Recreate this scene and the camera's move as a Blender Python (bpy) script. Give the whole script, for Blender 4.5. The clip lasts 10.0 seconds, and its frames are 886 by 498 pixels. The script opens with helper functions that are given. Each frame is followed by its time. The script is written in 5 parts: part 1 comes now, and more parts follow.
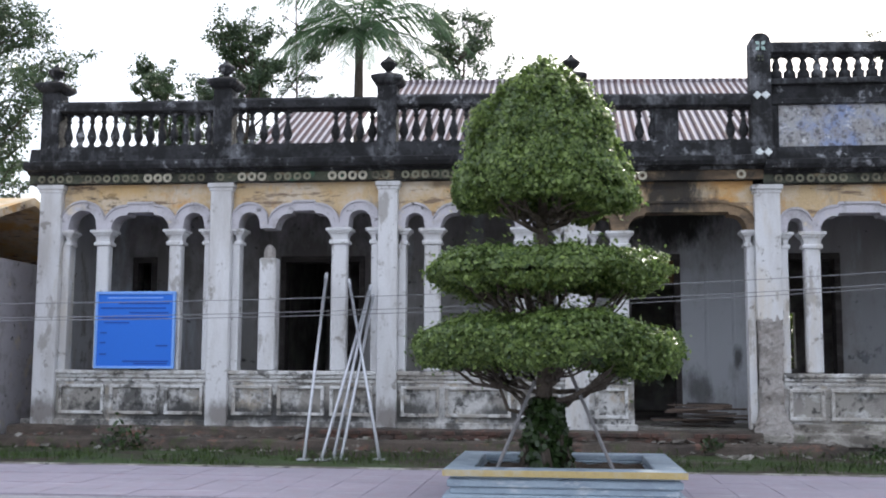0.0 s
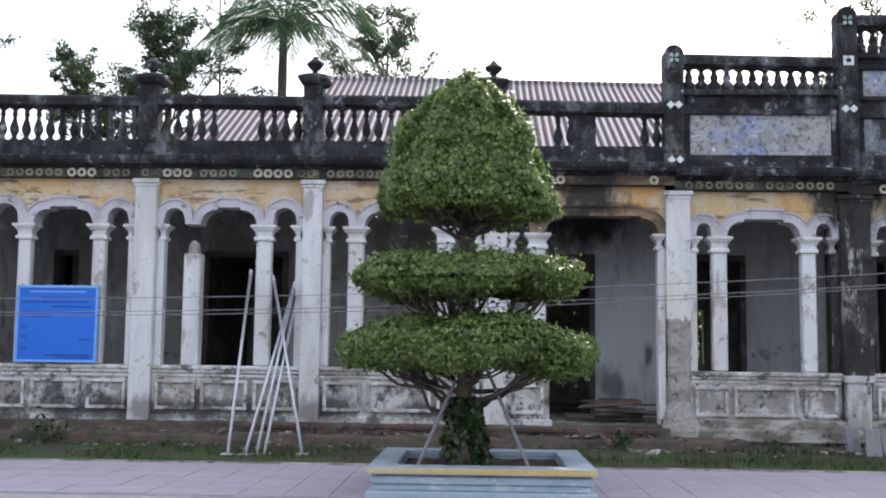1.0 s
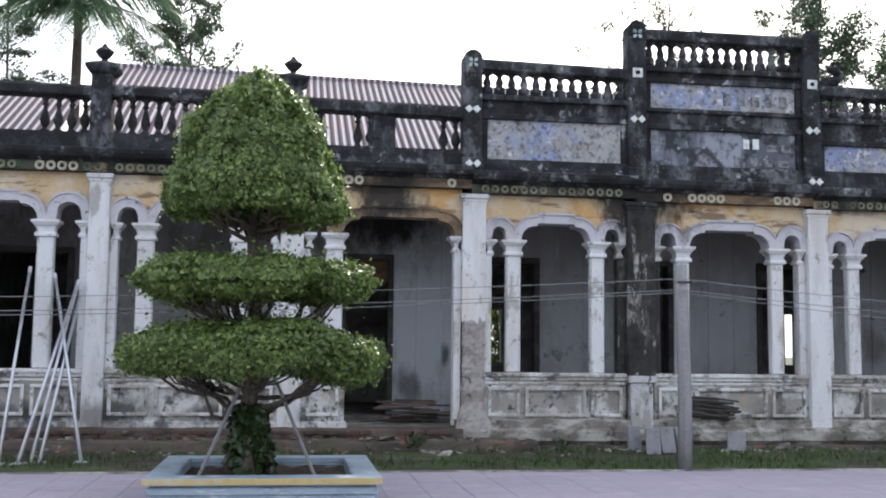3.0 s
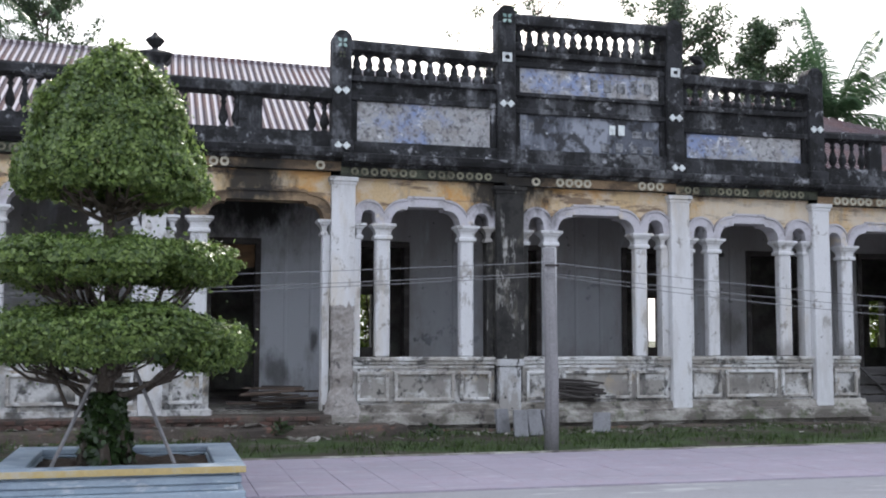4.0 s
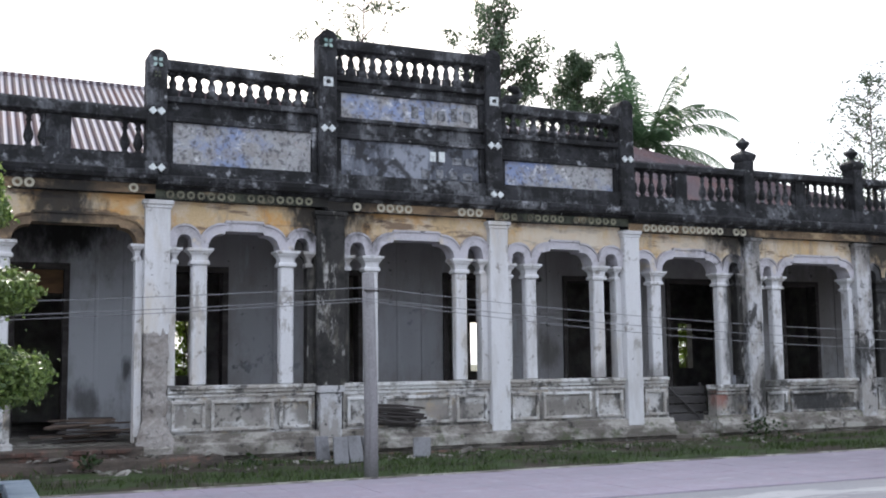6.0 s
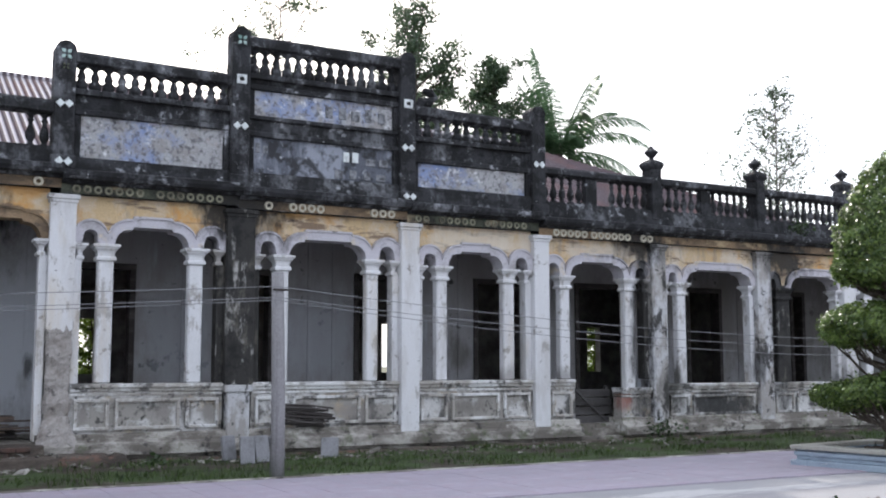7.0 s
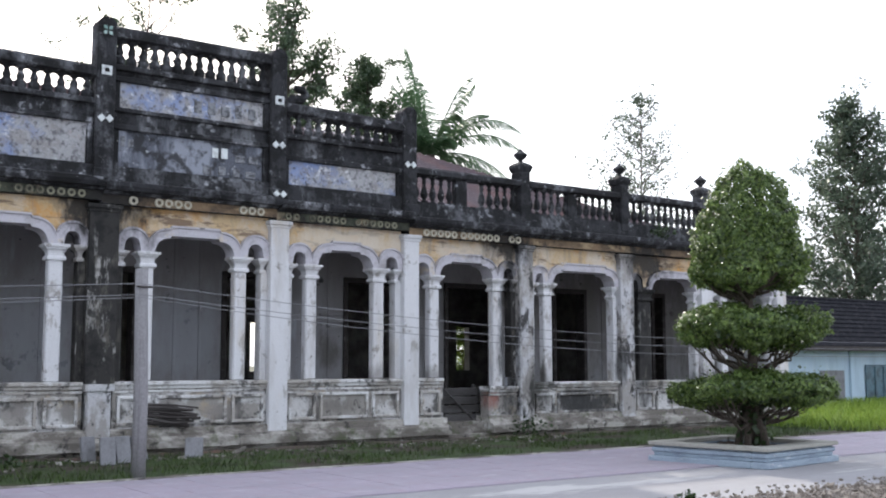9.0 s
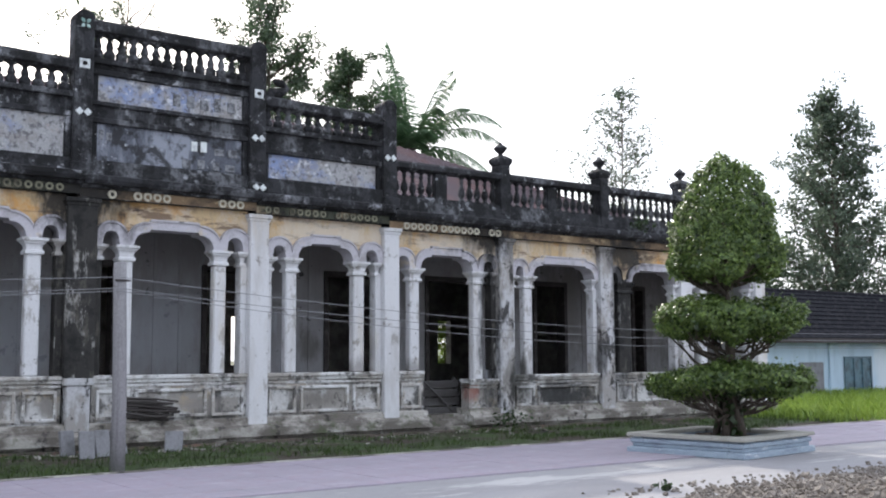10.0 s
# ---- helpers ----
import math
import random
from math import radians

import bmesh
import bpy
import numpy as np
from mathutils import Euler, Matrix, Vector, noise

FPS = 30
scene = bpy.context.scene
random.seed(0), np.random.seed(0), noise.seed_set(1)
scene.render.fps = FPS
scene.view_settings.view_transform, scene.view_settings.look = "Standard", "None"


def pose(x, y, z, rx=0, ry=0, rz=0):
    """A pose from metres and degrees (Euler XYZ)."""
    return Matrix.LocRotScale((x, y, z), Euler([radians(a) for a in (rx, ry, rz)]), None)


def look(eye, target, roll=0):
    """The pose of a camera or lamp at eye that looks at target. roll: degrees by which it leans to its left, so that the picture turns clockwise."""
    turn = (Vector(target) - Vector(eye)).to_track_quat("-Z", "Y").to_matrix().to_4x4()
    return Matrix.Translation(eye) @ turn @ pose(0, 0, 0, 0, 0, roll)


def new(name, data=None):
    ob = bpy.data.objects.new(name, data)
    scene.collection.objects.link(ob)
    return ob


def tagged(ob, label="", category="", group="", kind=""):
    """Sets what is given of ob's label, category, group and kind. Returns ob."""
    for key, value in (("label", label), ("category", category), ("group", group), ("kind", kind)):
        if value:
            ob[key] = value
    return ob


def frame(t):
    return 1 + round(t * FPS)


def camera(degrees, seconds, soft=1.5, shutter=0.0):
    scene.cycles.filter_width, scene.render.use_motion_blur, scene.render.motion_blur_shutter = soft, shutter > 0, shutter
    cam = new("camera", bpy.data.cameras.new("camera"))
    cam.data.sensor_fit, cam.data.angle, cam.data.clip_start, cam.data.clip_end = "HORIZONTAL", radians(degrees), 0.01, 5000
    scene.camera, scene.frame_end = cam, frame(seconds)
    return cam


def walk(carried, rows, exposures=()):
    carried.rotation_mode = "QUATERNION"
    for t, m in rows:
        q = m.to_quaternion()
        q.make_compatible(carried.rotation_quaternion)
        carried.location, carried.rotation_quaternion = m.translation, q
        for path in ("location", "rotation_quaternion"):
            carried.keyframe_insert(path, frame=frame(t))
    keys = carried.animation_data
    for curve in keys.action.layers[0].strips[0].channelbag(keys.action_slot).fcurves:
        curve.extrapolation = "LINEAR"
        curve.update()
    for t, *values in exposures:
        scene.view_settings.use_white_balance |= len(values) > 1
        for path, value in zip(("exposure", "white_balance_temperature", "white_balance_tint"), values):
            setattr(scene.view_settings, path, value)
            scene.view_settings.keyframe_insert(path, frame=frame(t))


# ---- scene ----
cam = camera(44.85, 10.0, 2.0)
PATH = [
    (0.0, pose(-0.367, 0.405, 1.368, 96.333, -0.293, 6.330)),
    (0.5, pose(-0.464, -0.051, 1.439, 95.915, -0.454, 3.813)),
    (1.0, pose(-0.397, -0.085, 1.529, 95.668, -0.681, 1.941)),
    (1.5, pose(-0.312, -0.040, 1.605, 95.493, -0.869, 0.364)),
    (2.0, pose(-0.100, 0.009, 1.602, 95.548, -0.792, -0.736)),
    (2.5, pose(-0.094, 0.036, 1.643, 95.471, -0.763, -3.366)),
    (3.0, pose(-0.139, 0.059, 1.672, 95.423, -0.635, -8.106)),
    (4.5, pose(0.001, 0.279, 1.633, 94.542, 0.207, -17.269)),
    (5.0, pose(0.050, 0.271, 1.638, 95.151, 0.625, -19.537)),
    (5.5, pose(0.096, 0.256, 1.675, 95.640, 0.653, -21.539)),
    (6.0, pose(0.092, 0.257, 1.654, 96.024, 0.655, -24.016)),
    (7.5, pose(0.151, 0.101, 1.615, 96.103, -0.231, -30.559)),
    (8.0, pose(0.157, 0.125, 1.612, 96.147, -0.275, -32.402)),
    (8.5, pose(0.131, 0.130, 1.638, 96.138, -0.059, -34.017)),
    (9.0, pose(0.144, 0.067, 1.616, 96.081, 0.073, -35.382)),
    (9.5, pose(0.171, 0.019, 1.592, 95.911, 0.240, -36.037)),
    (10.0, pose(0.172, -0.006, 1.591, 95.766, 0.304, -36.255)),
]
walk(cam, PATH)


# world and sun: bright hazy sky, sun high behind the building
world = bpy.data.worlds.new("sky")
scene.world = world
world.use_nodes = True
wn = world.node_tree.nodes
sky = wn.new("ShaderNodeTexSky")
sky.sky_type = "NISHITA"
sky.sun_disc = False
sky.sun_elevation = radians(34)
sky.sun_rotation = radians(16)
sky.air_density = 1.0
sky.dust_density = 4.0
sky.ozone_density = 1.0
wn["Background"].inputs[1].default_value = 0.15
haze = wn.new("ShaderNodeMix")                # thin bright cloud veils the blue
haze.data_type = "RGBA"
haze.inputs[0].default_value = 0.65
haze.inputs[7].default_value = (9.05, 9.65, 11.0, 1)
world.node_tree.links.new(sky.outputs[0], haze.inputs[6])
world.node_tree.links.new(haze.outputs[2], wn["Background"].inputs[0])
sun = new("sun", bpy.data.lights.new("sun", "SUN"))
sun.data.energy, sun.data.angle, sun.data.color = 3.0, radians(1.5), (1.0, 0.95, 0.86)
sun.matrix_world = look((5.5, 22, 15.4), (0, 0, 0))
scene.view_settings.exposure = 0.47


# ---------------------------------------------------------------- materials
def nodes_of(name):
    m = bpy.data.materials.new(name)
    m.use_nodes = True
    nt = m.node_tree
    return m, nt, nt.nodes["Principled BSDF"]


def add(nt, kind, **kw):
    n = nt.nodes.new(kind)
    for k, v in kw.items():
        n.inputs[k].default_value = v
    return n


def noise_fac(nt, scale, detail, rough, lo, hi, stretch=(1, 1, 1), seed=0.0):
    """Noise on world place, pushed through a ramp from lo to hi."""
    geo = nt.nodes.new("ShaderNodeNewGeometry")
    mp = nt.nodes.new("ShaderNodeMapping")
    mp.inputs["Scale"].default_value = stretch
    mp.inputs["Location"].default_value = (seed, seed * 1.7, seed * 0.6)
    nt.links.new(geo.outputs["Position"], mp.inputs[0])
    nz = add(nt, "ShaderNodeTexNoise", Scale=scale, Detail=detail, Roughness=rough)
    nt.links.new(mp.outputs[0], nz.inputs["Vector"])
    mr = nt.nodes.new("ShaderNodeMapRange")
    mr.inputs[1].default_value, mr.inputs[2].default_value = lo, hi
    nt.links.new(nz.outputs["Fac"], mr.inputs[0])
    return mr.outputs[0], nz


def mix(nt, fac, a, b):
    n = nt.nodes.new("ShaderNodeMix")
    n.data_type = "RGBA"
    if isinstance(fac, (int, float)):
        n.inputs[0].default_value = fac
    else:
        nt.links.new(fac, n.inputs[0])
    for slot, v in ((6, a), (7, b)):
        if isinstance(v, tuple):
            n.inputs[slot].default_value = (*v, 1)
        else:
            nt.links.new(v, n.inputs[slot])
    return n.outputs[2]


def bump(nt, bsdf, height, strength, distance=0.02):
    b = nt.nodes.new("ShaderNodeBump")
    b.inputs["Strength"].default_value, b.inputs["Distance"].default_value = strength, distance
    nt.links.new(height, b.inputs["Height"])
    nt.links.new(b.outputs[0], bsdf.inputs["Normal"])


def spot_fac(nt, centre, reach, ragged, seed):
    """A ragged patch of colour round a place on the front: centre (x, z), reach (x, z) in metres."""
    geo = nt.nodes.new("ShaderNodeNewGeometry")
    mp = nt.nodes.new("ShaderNodeMapping")
    mp.vector_type = "POINT"
    mp.inputs["Scale"].default_value = (1 / reach[0], 0, 1 / reach[1])
    mp.inputs["Location"].default_value = (-centre[0] / reach[0], 0, -centre[1] / reach[1])
    nt.links.new(geo.outputs["Position"], mp.inputs[0])
    ln = nt.nodes.new("ShaderNodeVectorMath")
    ln.operation = "LENGTH"
    nt.links.new(mp.outputs[0], ln.inputs[0])
    nf, _ = noise_fac(nt, 3.5, 8, 0.7, 0.25, 0.75, (1, 1, 0.45), seed)
    ad = nt.nodes.new("ShaderNodeMath")
    ad.operation = "MULTIPLY_ADD"
    ad.inputs[1].default_value = ragged
    nt.links.new(nf, ad.inputs[0])
    nt.links.new(ln.outputs["Value"], ad.inputs[2])
    mr = nt.nodes.new("ShaderNodeMapRange")
    mr.inputs[1].default_value, mr.inputs[2].default_value = 1.25, 0.75
    nt.links.new(ad.outputs[0], mr.inputs[0])
    return mr.outputs[0]


def surface(name, base, layers=(), rough=0.85, grain=0.0, bump_by=0.3, metal=0.0, spec=0.3, spots=()):
    """Base colour with stain layers: (colour, scale, lo, hi, stretch, most, seed)."""
    m, nt, bs = nodes_of(name)
    f, nz = noise_fac(nt, 30, 6, 0.65, 0.3, 0.7)
    dark = tuple(c * (1 - grain) for c in base)
    col = mix(nt, f, dark, base)
    for colour, scale, lo, hi, stretch, most, seed in layers:
        lf, _ = noise_fac(nt, scale, 8, 0.68, lo, hi, stretch, seed)
        mul = nt.nodes.new("ShaderNodeMath")
        mul.operation = "MULTIPLY"
        mul.inputs[1].default_value = most
        nt.links.new(lf, mul.inputs[0])
        col = mix(nt, mul.outputs[0], col, colour)
    for i, (colour, centre, reach, most) in enumerate(spots):
        sf = spot_fac(nt, centre, reach, 0.9, 3.0 * i + 1)
        mul = nt.nodes.new("ShaderNodeMath")
        mul.operation = "MULTIPLY"
        mul.inputs[1].default_value = most
        nt.links.new(sf, mul.inputs[0])
        col = mix(nt, mul.outputs[0], col, colour)
    nt.links.new(col, bs.inputs["Base Color"])
    bs.inputs["Roughness"].default_value = rough
    bs.inputs["Metallic"].default_value = metal
    bs.inputs["Specular IOR Level"].default_value = spec
    bump(nt, bs, nz.outputs["Fac"], bump_by)
    return m


def leaf_material(name, dark, light, through_light=0.3):
    m, nt, bs = nodes_of(name)
    geo = nt.nodes.new("ShaderNodeNewGeometry")
    col = mix(nt, geo.outputs["Random Per Island"], dark, light)
    growth, _ = noise_fac(nt, 3.2, 3, 0.6, 0.35, 0.65)
    col = mix(nt, growth, mix(nt, 0.4, col, tuple(c * 0.9 for c in dark)), col)
    nt.links.new(col, bs.inputs["Base Color"])
    bs.inputs["Roughness"].default_value = 0.32
    tr = nt.nodes.new("ShaderNodeBsdfTranslucent")
    nt.links.new(col, tr.inputs[0])
    mx = nt.nodes.new("ShaderNodeMixShader")
    mx.inputs[0].default_value = through_light
    nt.links.new(bs.outputs[0], mx.inputs[1])
    nt.links.new(tr.outputs[0], mx.inputs[2])
    nt.links.new(mx.outputs[0], nt.nodes["Material Output"].inputs[0])
    return m


V1 = (1, 1, 1)
STREAK = (1, 1, 0.22)
MOULD = (0.03, 0.03, 0.032)
BLACKISH = (0.028, 0.027, 0.026)
SOOT = [(BLACKISH, (1.5, 4.4), (0.95, 0.85), 0.95), (BLACKISH, (6.02, 4.45), (1.35, 1.3), 0.95), (BLACKISH, (14.95, 4.2), (1.3, 0.6), 0.95), (BLACKISH, (19.2, 4.15), (1.5, 0.8), 0.95),
        ((0.16, 0.11, 0.075), (7.6, 4.56), (1.9, 0.34), 0.9), ((0.16, 0.11, 0.075), (4.7, 4.56), (1.6, 0.22), 0.85), ((0.18, 0.13, 0.1), (13.6, 4.5), (1.6, 0.26), 0.85), ((0.2, 0.15, 0.1), (-2.3, 4.52), (0.6, 0.12), 0.8),
        ((0.6, 0.33, 0.12), (2.45, 4.5), (0.7, 0.3), 0.8), ((0.62, 0.36, 0.12), (7.2, 4.45), (0.9, 0.25), 0.7), ((0.62, 0.4, 0.16), (-8.2, 4.5), (0.8, 0.25), 0.6), ((0.3, 0.22, 0.16), (20.4, 4.3), (1.2, 0.3), 0.7), ((0.64, 0.57, 0.47), (10.9, 4.05), (1.7, 0.5), 0.75), ((0.62, 0.55, 0.46), (13.8, 4.0), (1.3, 0.35), 0.7)]
DRIPS = [((0.03, 0.03, 0.03), (15.02, 2.6), (0.42, 4.2), 0.95), ((0.03, 0.03, 0.03), (19.15, 2.8), (0.62, 3.6), 0.95), ((0.05, 0.05, 0.05), (18.4, 1.6), (0.25, 0.8), 0.8), ((0.05, 0.05, 0.045), (15.8, 1.1), (0.6, 0.9), 0.85), ((0.05, 0.05, 0.05), (21.3, 1.0), (1.4, 0.8), 0.7)]
M_WHITE = surface("whitewash", (0.68, 0.68, 0.695), [((0.42, 0.4, 0.385), 1.7, 0.48, 0.66, STREAK, 0.7, 1), ((0.2, 0.18, 0.16), 3.4, 0.59, 0.65, V1, 0.75, 5), ((0.05, 0.05, 0.05), 7, 0.65, 0.69, V1, 0.85, 9), ((0.3, 0.28, 0.26), 2.3, 0.57, 0.62, (1, 1, 0.45), 0.75, 14), ((0.55, 0.47, 0.36), 1.2, 0.56, 0.68, STREAK, 0.5, 31)], grain=0.12, bump_by=0.45,
                  spots=SOOT[:4] + DRIPS + [((0.2, 0.18, 0.17), (x, 0.55), (0.5, 0.4), 0.85) for x in (-6.2, -3.3, -9.4, 0.3)] + [((0.2, 0.19, 0.18), (13.0, 1.3), (0.5, 0.4), 0.7), ((0.25, 0.23, 0.22), (11.6, 1.35), (0.4, 0.35), 0.7)])
M_LILAC = surface("arch_moulding_paint", (0.54, 0.52, 0.56), [((0.28, 0.26, 0.26), 2.6, 0.5, 0.66, V1, 0.75, 2), ((0.08, 0.075, 0.07), 5, 0.6, 0.66, V1, 0.85, 3), ((0.66, 0.56, 0.4), 2, 0.57, 0.65, V1, 0.65, 7)], grain=0.14, bump_by=0.5, spots=SOOT[:4] + DRIPS[:2])
M_YELLOW = surface("ochre_frieze_paint", (0.62, 0.46, 0.27), [((0.66, 0.6, 0.52), 1.1, 0.46, 0.6, V1, 0.7, 11), ((0.58, 0.31, 0.1), 1.5, 0.52, 0.63, V1, 0.85, 4), ((0.2, 0.14, 0.1), 2.2, 0.55, 0.6, (0.45, 1, 2.2), 0.9, 6), ((0.06, 0.05, 0.045), 3.4, 0.61, 0.66, (0.5, 1, 1.6), 0.9, 16), ((0.3, 0.26, 0.22), 5, 0.55, 0.68, STREAK, 0.6, 26)], grain=0.18, bump_by=0.7, spots=SOOT)
M_DADO = surface("peeling_dado_plaster", (0.63, 0.62, 0.61), [((0.3, 0.28, 0.255), 1.0, 0.44, 0.5, (1, 1, 1.3), 0.9, 7), ((0.42, 0.34, 0.24), 1.8, 0.55, 0.63, V1, 0.7, 17), ((0.085, 0.083, 0.08), 2.2, 0.51, 0.6, (1, 1, 0.8), 0.9, 8), ((0.035, 0.035, 0.035), 7, 0.56, 0.64, V1, 0.85, 2), ((0.7, 0.7, 0.7), 4, 0.64, 0.68, V1, 0.7, 33)], grain=0.22, bump_by=0.8, spots=SOOT[2:4] + DRIPS + [((0.04, 0.04, 0.04), (17.2, 0.7), (1.5, 0.62), 0.95), ((0.28, 0.12, 0.1), (14.6, 0.9), (0.3, 0.4), 0.85), ((0.27, 0.25, 0.235), (4.72, 0.82), (0.34, 0.26), 0.95), ((0.27, 0.25, 0.235), (3.42, 0.8), (0.22, 0.3), 0.95), ((0.25, 0.235, 0.22), (5.5, 0.8), (0.22, 0.24), 0.95), ((0.16, 0.15, 0.14), (5.15, 0.8), (0.16, 0.26), 0.9), ((0.27, 0.25, 0.235), (8.3, 0.75), (0.7, 0.25), 0.9), ((0.16, 0.15, 0.14), (-4.6, 0.62), (0.5, 0.2), 0.9), ((0.2, 0.185, 0.17), (10.6, 0.8), (0.9, 0.3), 0.85), ((0.06, 0.06, 0.06), (-6.0, 0.56), (3.8, 0.3), 0.92), ((0.07, 0.07, 0.068), (-3.0, 0.6), (0.8, 0.35), 0.9), ((0.07, 0.07, 0.068), (-1.4, 0.6), (0.9, 0.25), 0.9)])
M_FRAME = surface("chipped_white_moulding", (0.72, 0.715, 0.71), [((0.34, 0.31, 0.275), 1.6, 0.46, 0.56, V1, 0.85, 7), ((0.1, 0.095, 0.09), 2.6, 0.52, 0.59, V1, 0.92, 8), ((0.04, 0.04, 0.04), 8, 0.6, 0.66, V1, 0.8, 2)], grain=0.2, bump_by=0.8, spots=DRIPS + [((0.05, 0.05, 0.05), (17.2, 0.72), (1.4, 0.55), 0.9)])
M_PLINTH = surface("stained_plinth_cement", (0.48, 0.455, 0.415), [((0.13, 0.115, 0.1), 1.2, 0.42, 0.54, (1, 1, 2.4), 0.9, 3), ((0.08, 0.1, 0.045), 3, 0.56, 0.66, V1, 0.75, 5), ((0.045, 0.042, 0.038), 5, 0.56, 0.64, V1, 0.9, 6), ((0.6, 0.59, 0.56), 3, 0.63, 0.68, V1, 0.7, 12)], grain=0.28, bump_by=1.0)
M_LEDGE = surface("dark_earthy_ledge", (0.13, 0.105, 0.088), [((0.05, 0.042, 0.037), 1.6, 0.44, 0.6, (1, 1, 3), 0.85, 3), ((0.2, 0.11, 0.085), 2.2, 0.55, 0.62, (1, 1, 2), 0.8, 8), ((0.07, 0.09, 0.035), 3, 0.57, 0.68, V1, 0.7, 5), ((0.33, 0.3, 0.27), 5, 0.63, 0.68, V1, 0.7, 6)], grain=0.3, bump_by=1.0)
M_BLACK = surface("mould_blackened_cornice", (0.04, 0.041, 0.046), [((0.19, 0.195, 0.21), 1.3, 0.5, 0.6, STREAK, 0.7, 4), ((0.42, 0.43, 0.46), 2.8, 0.59, 0.64, V1, 0.65, 8), ((0.01, 0.01, 0.011), 2.0, 0.45, 0.55, V1, 0.88, 1), ((0.58, 0.59, 0.61), 8, 0.65, 0.69, V1, 0.65, 18), ((0.012, 0.012, 0.012), 6, 0.52, 0.6, V1, 0.8, 28)], grain=0.4, bump_by=1.0)
M_PANEL = surface("patchy_blue_grey_panel", (0.42, 0.42, 0.43), [((0.2, 0.27, 0.48), 0.9, 0.47, 0.58, V1, 0.85, 9), ((0.25, 0.235, 0.225), 2.6, 0.5, 0.6, V1, 0.75, 19), (MOULD, 2.2, 0.58, 0.66, (1, 1, 0.7), 0.9, 2), ((0.72, 0.72, 0.74), 6, 0.58, 0.64, V1, 0.7, 3), ((0.1, 0.1, 0.11), 11, 0.52, 0.6, V1, 0.8, 23), ((0.4, 0.3, 0.26), 1.4, 0.6, 0.68, V1, 0.6, 37)], grain=0.3, bump_by=0.8)
M_PANEL_DARK = surface("blackened_sign_panel", (0.13, 0.14, 0.17), [((0.3, 0.32, 0.37), 1.6, 0.5, 0.6, STREAK, 0.85, 5), (MOULD, 2.6, 0.48, 0.57, V1, 0.9, 12), ((0.5, 0.52, 0.55), 7, 0.62, 0.67, V1, 0.75, 4)], grain=0.35, bump_by=0.8)
M_WORN = surface("worn_relief_letter", (0.27, 0.28, 0.3), [((0.06, 0.06, 0.065), 9, 0.46, 0.58, V1, 0.9, 3)], grain=0.3, bump_by=0.6)
M_STAIN = surface("black_stained_pilaster", (0.045, 0.043, 0.041), [((0.42, 0.41, 0.39), 3.2, 0.56, 0.61, (1, 1, 0.3), 0.85, 2), ((0.14, 0.13, 0.11), 5, 0.55, 0.65, (1, 1, 0.4), 0.6, 21), ((0.014, 0.014, 0.014), 2, 0.48, 0.6, V1, 0.8, 6)], grain=0.3, bump_by=0.8)
M_PATCHY = surface("patchy_pilaster_plaster", (0.57, 0.57, 0.585), [((0.32, 0.3, 0.28), 2.2, 0.46, 0.54, (1, 1, 0.6), 0.85, 41), (BLACKISH, 2.6, 0.53, 0.59, (1, 1, 0.5), 0.92, 42), ((0.04, 0.04, 0.04), 7, 0.6, 0.65, V1, 0.9, 43)], grain=0.22, bump_by=0.9, spots=SOOT[2:4] + DRIPS)
M_BARE = surface("bare_cement_render", (0.42, 0.39, 0.37), [((0.24, 0.21, 0.19), 3, 0.48, 0.62, V1, 0.85, 3), ((0.09, 0.08, 0.08), 7, 0.58, 0.66, V1, 0.8, 4)], grain=0.3, bump_by=1.0)
# Soot over the entrance; broad spots darken the end bays, pale ones lie between.
M_INNER = surface("grey_veranda_wall", (0.345, 0.34, 0.35), [((0.25, 0.24, 0.235), 0.8, 0.45, 0.6, STREAK, 0.8, 3), ((0.05, 0.05, 0.05), 1.8, 0.63, 0.67, V1, 0.9, 5), ((0.5, 0.54, 0.62), 1.1, 0.58, 0.66, STREAK, 0.6, 8), ((0.06, 0.055, 0.05), 4.5, 0.645, 0.66, V1, 0.95, 15), ((0.1, 0.095, 0.09), 9, 0.665, 0.68, V1, 0.9, 45)], grain=0.1,
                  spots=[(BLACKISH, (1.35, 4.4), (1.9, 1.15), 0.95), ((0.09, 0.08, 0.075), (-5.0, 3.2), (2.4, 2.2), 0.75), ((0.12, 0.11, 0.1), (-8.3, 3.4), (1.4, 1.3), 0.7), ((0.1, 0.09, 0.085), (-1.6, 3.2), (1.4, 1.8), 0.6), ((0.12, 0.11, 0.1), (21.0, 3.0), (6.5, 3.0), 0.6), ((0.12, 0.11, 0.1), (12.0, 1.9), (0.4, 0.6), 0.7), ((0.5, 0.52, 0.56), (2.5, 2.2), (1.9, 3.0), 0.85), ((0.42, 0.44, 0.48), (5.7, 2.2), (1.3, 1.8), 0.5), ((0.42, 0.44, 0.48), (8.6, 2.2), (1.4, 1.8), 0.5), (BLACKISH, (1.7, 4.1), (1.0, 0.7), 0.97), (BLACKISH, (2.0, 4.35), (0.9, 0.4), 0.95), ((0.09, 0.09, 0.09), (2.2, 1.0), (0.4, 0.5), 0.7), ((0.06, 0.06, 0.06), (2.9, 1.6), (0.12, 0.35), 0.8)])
M_DARKROOM = surface("dim_room_wall", (0.45, 0.43, 0.4), [((0.14, 0.13, 0.12), 2, 0.4, 0.6, V1, 0.7, 3)], grain=0.2)
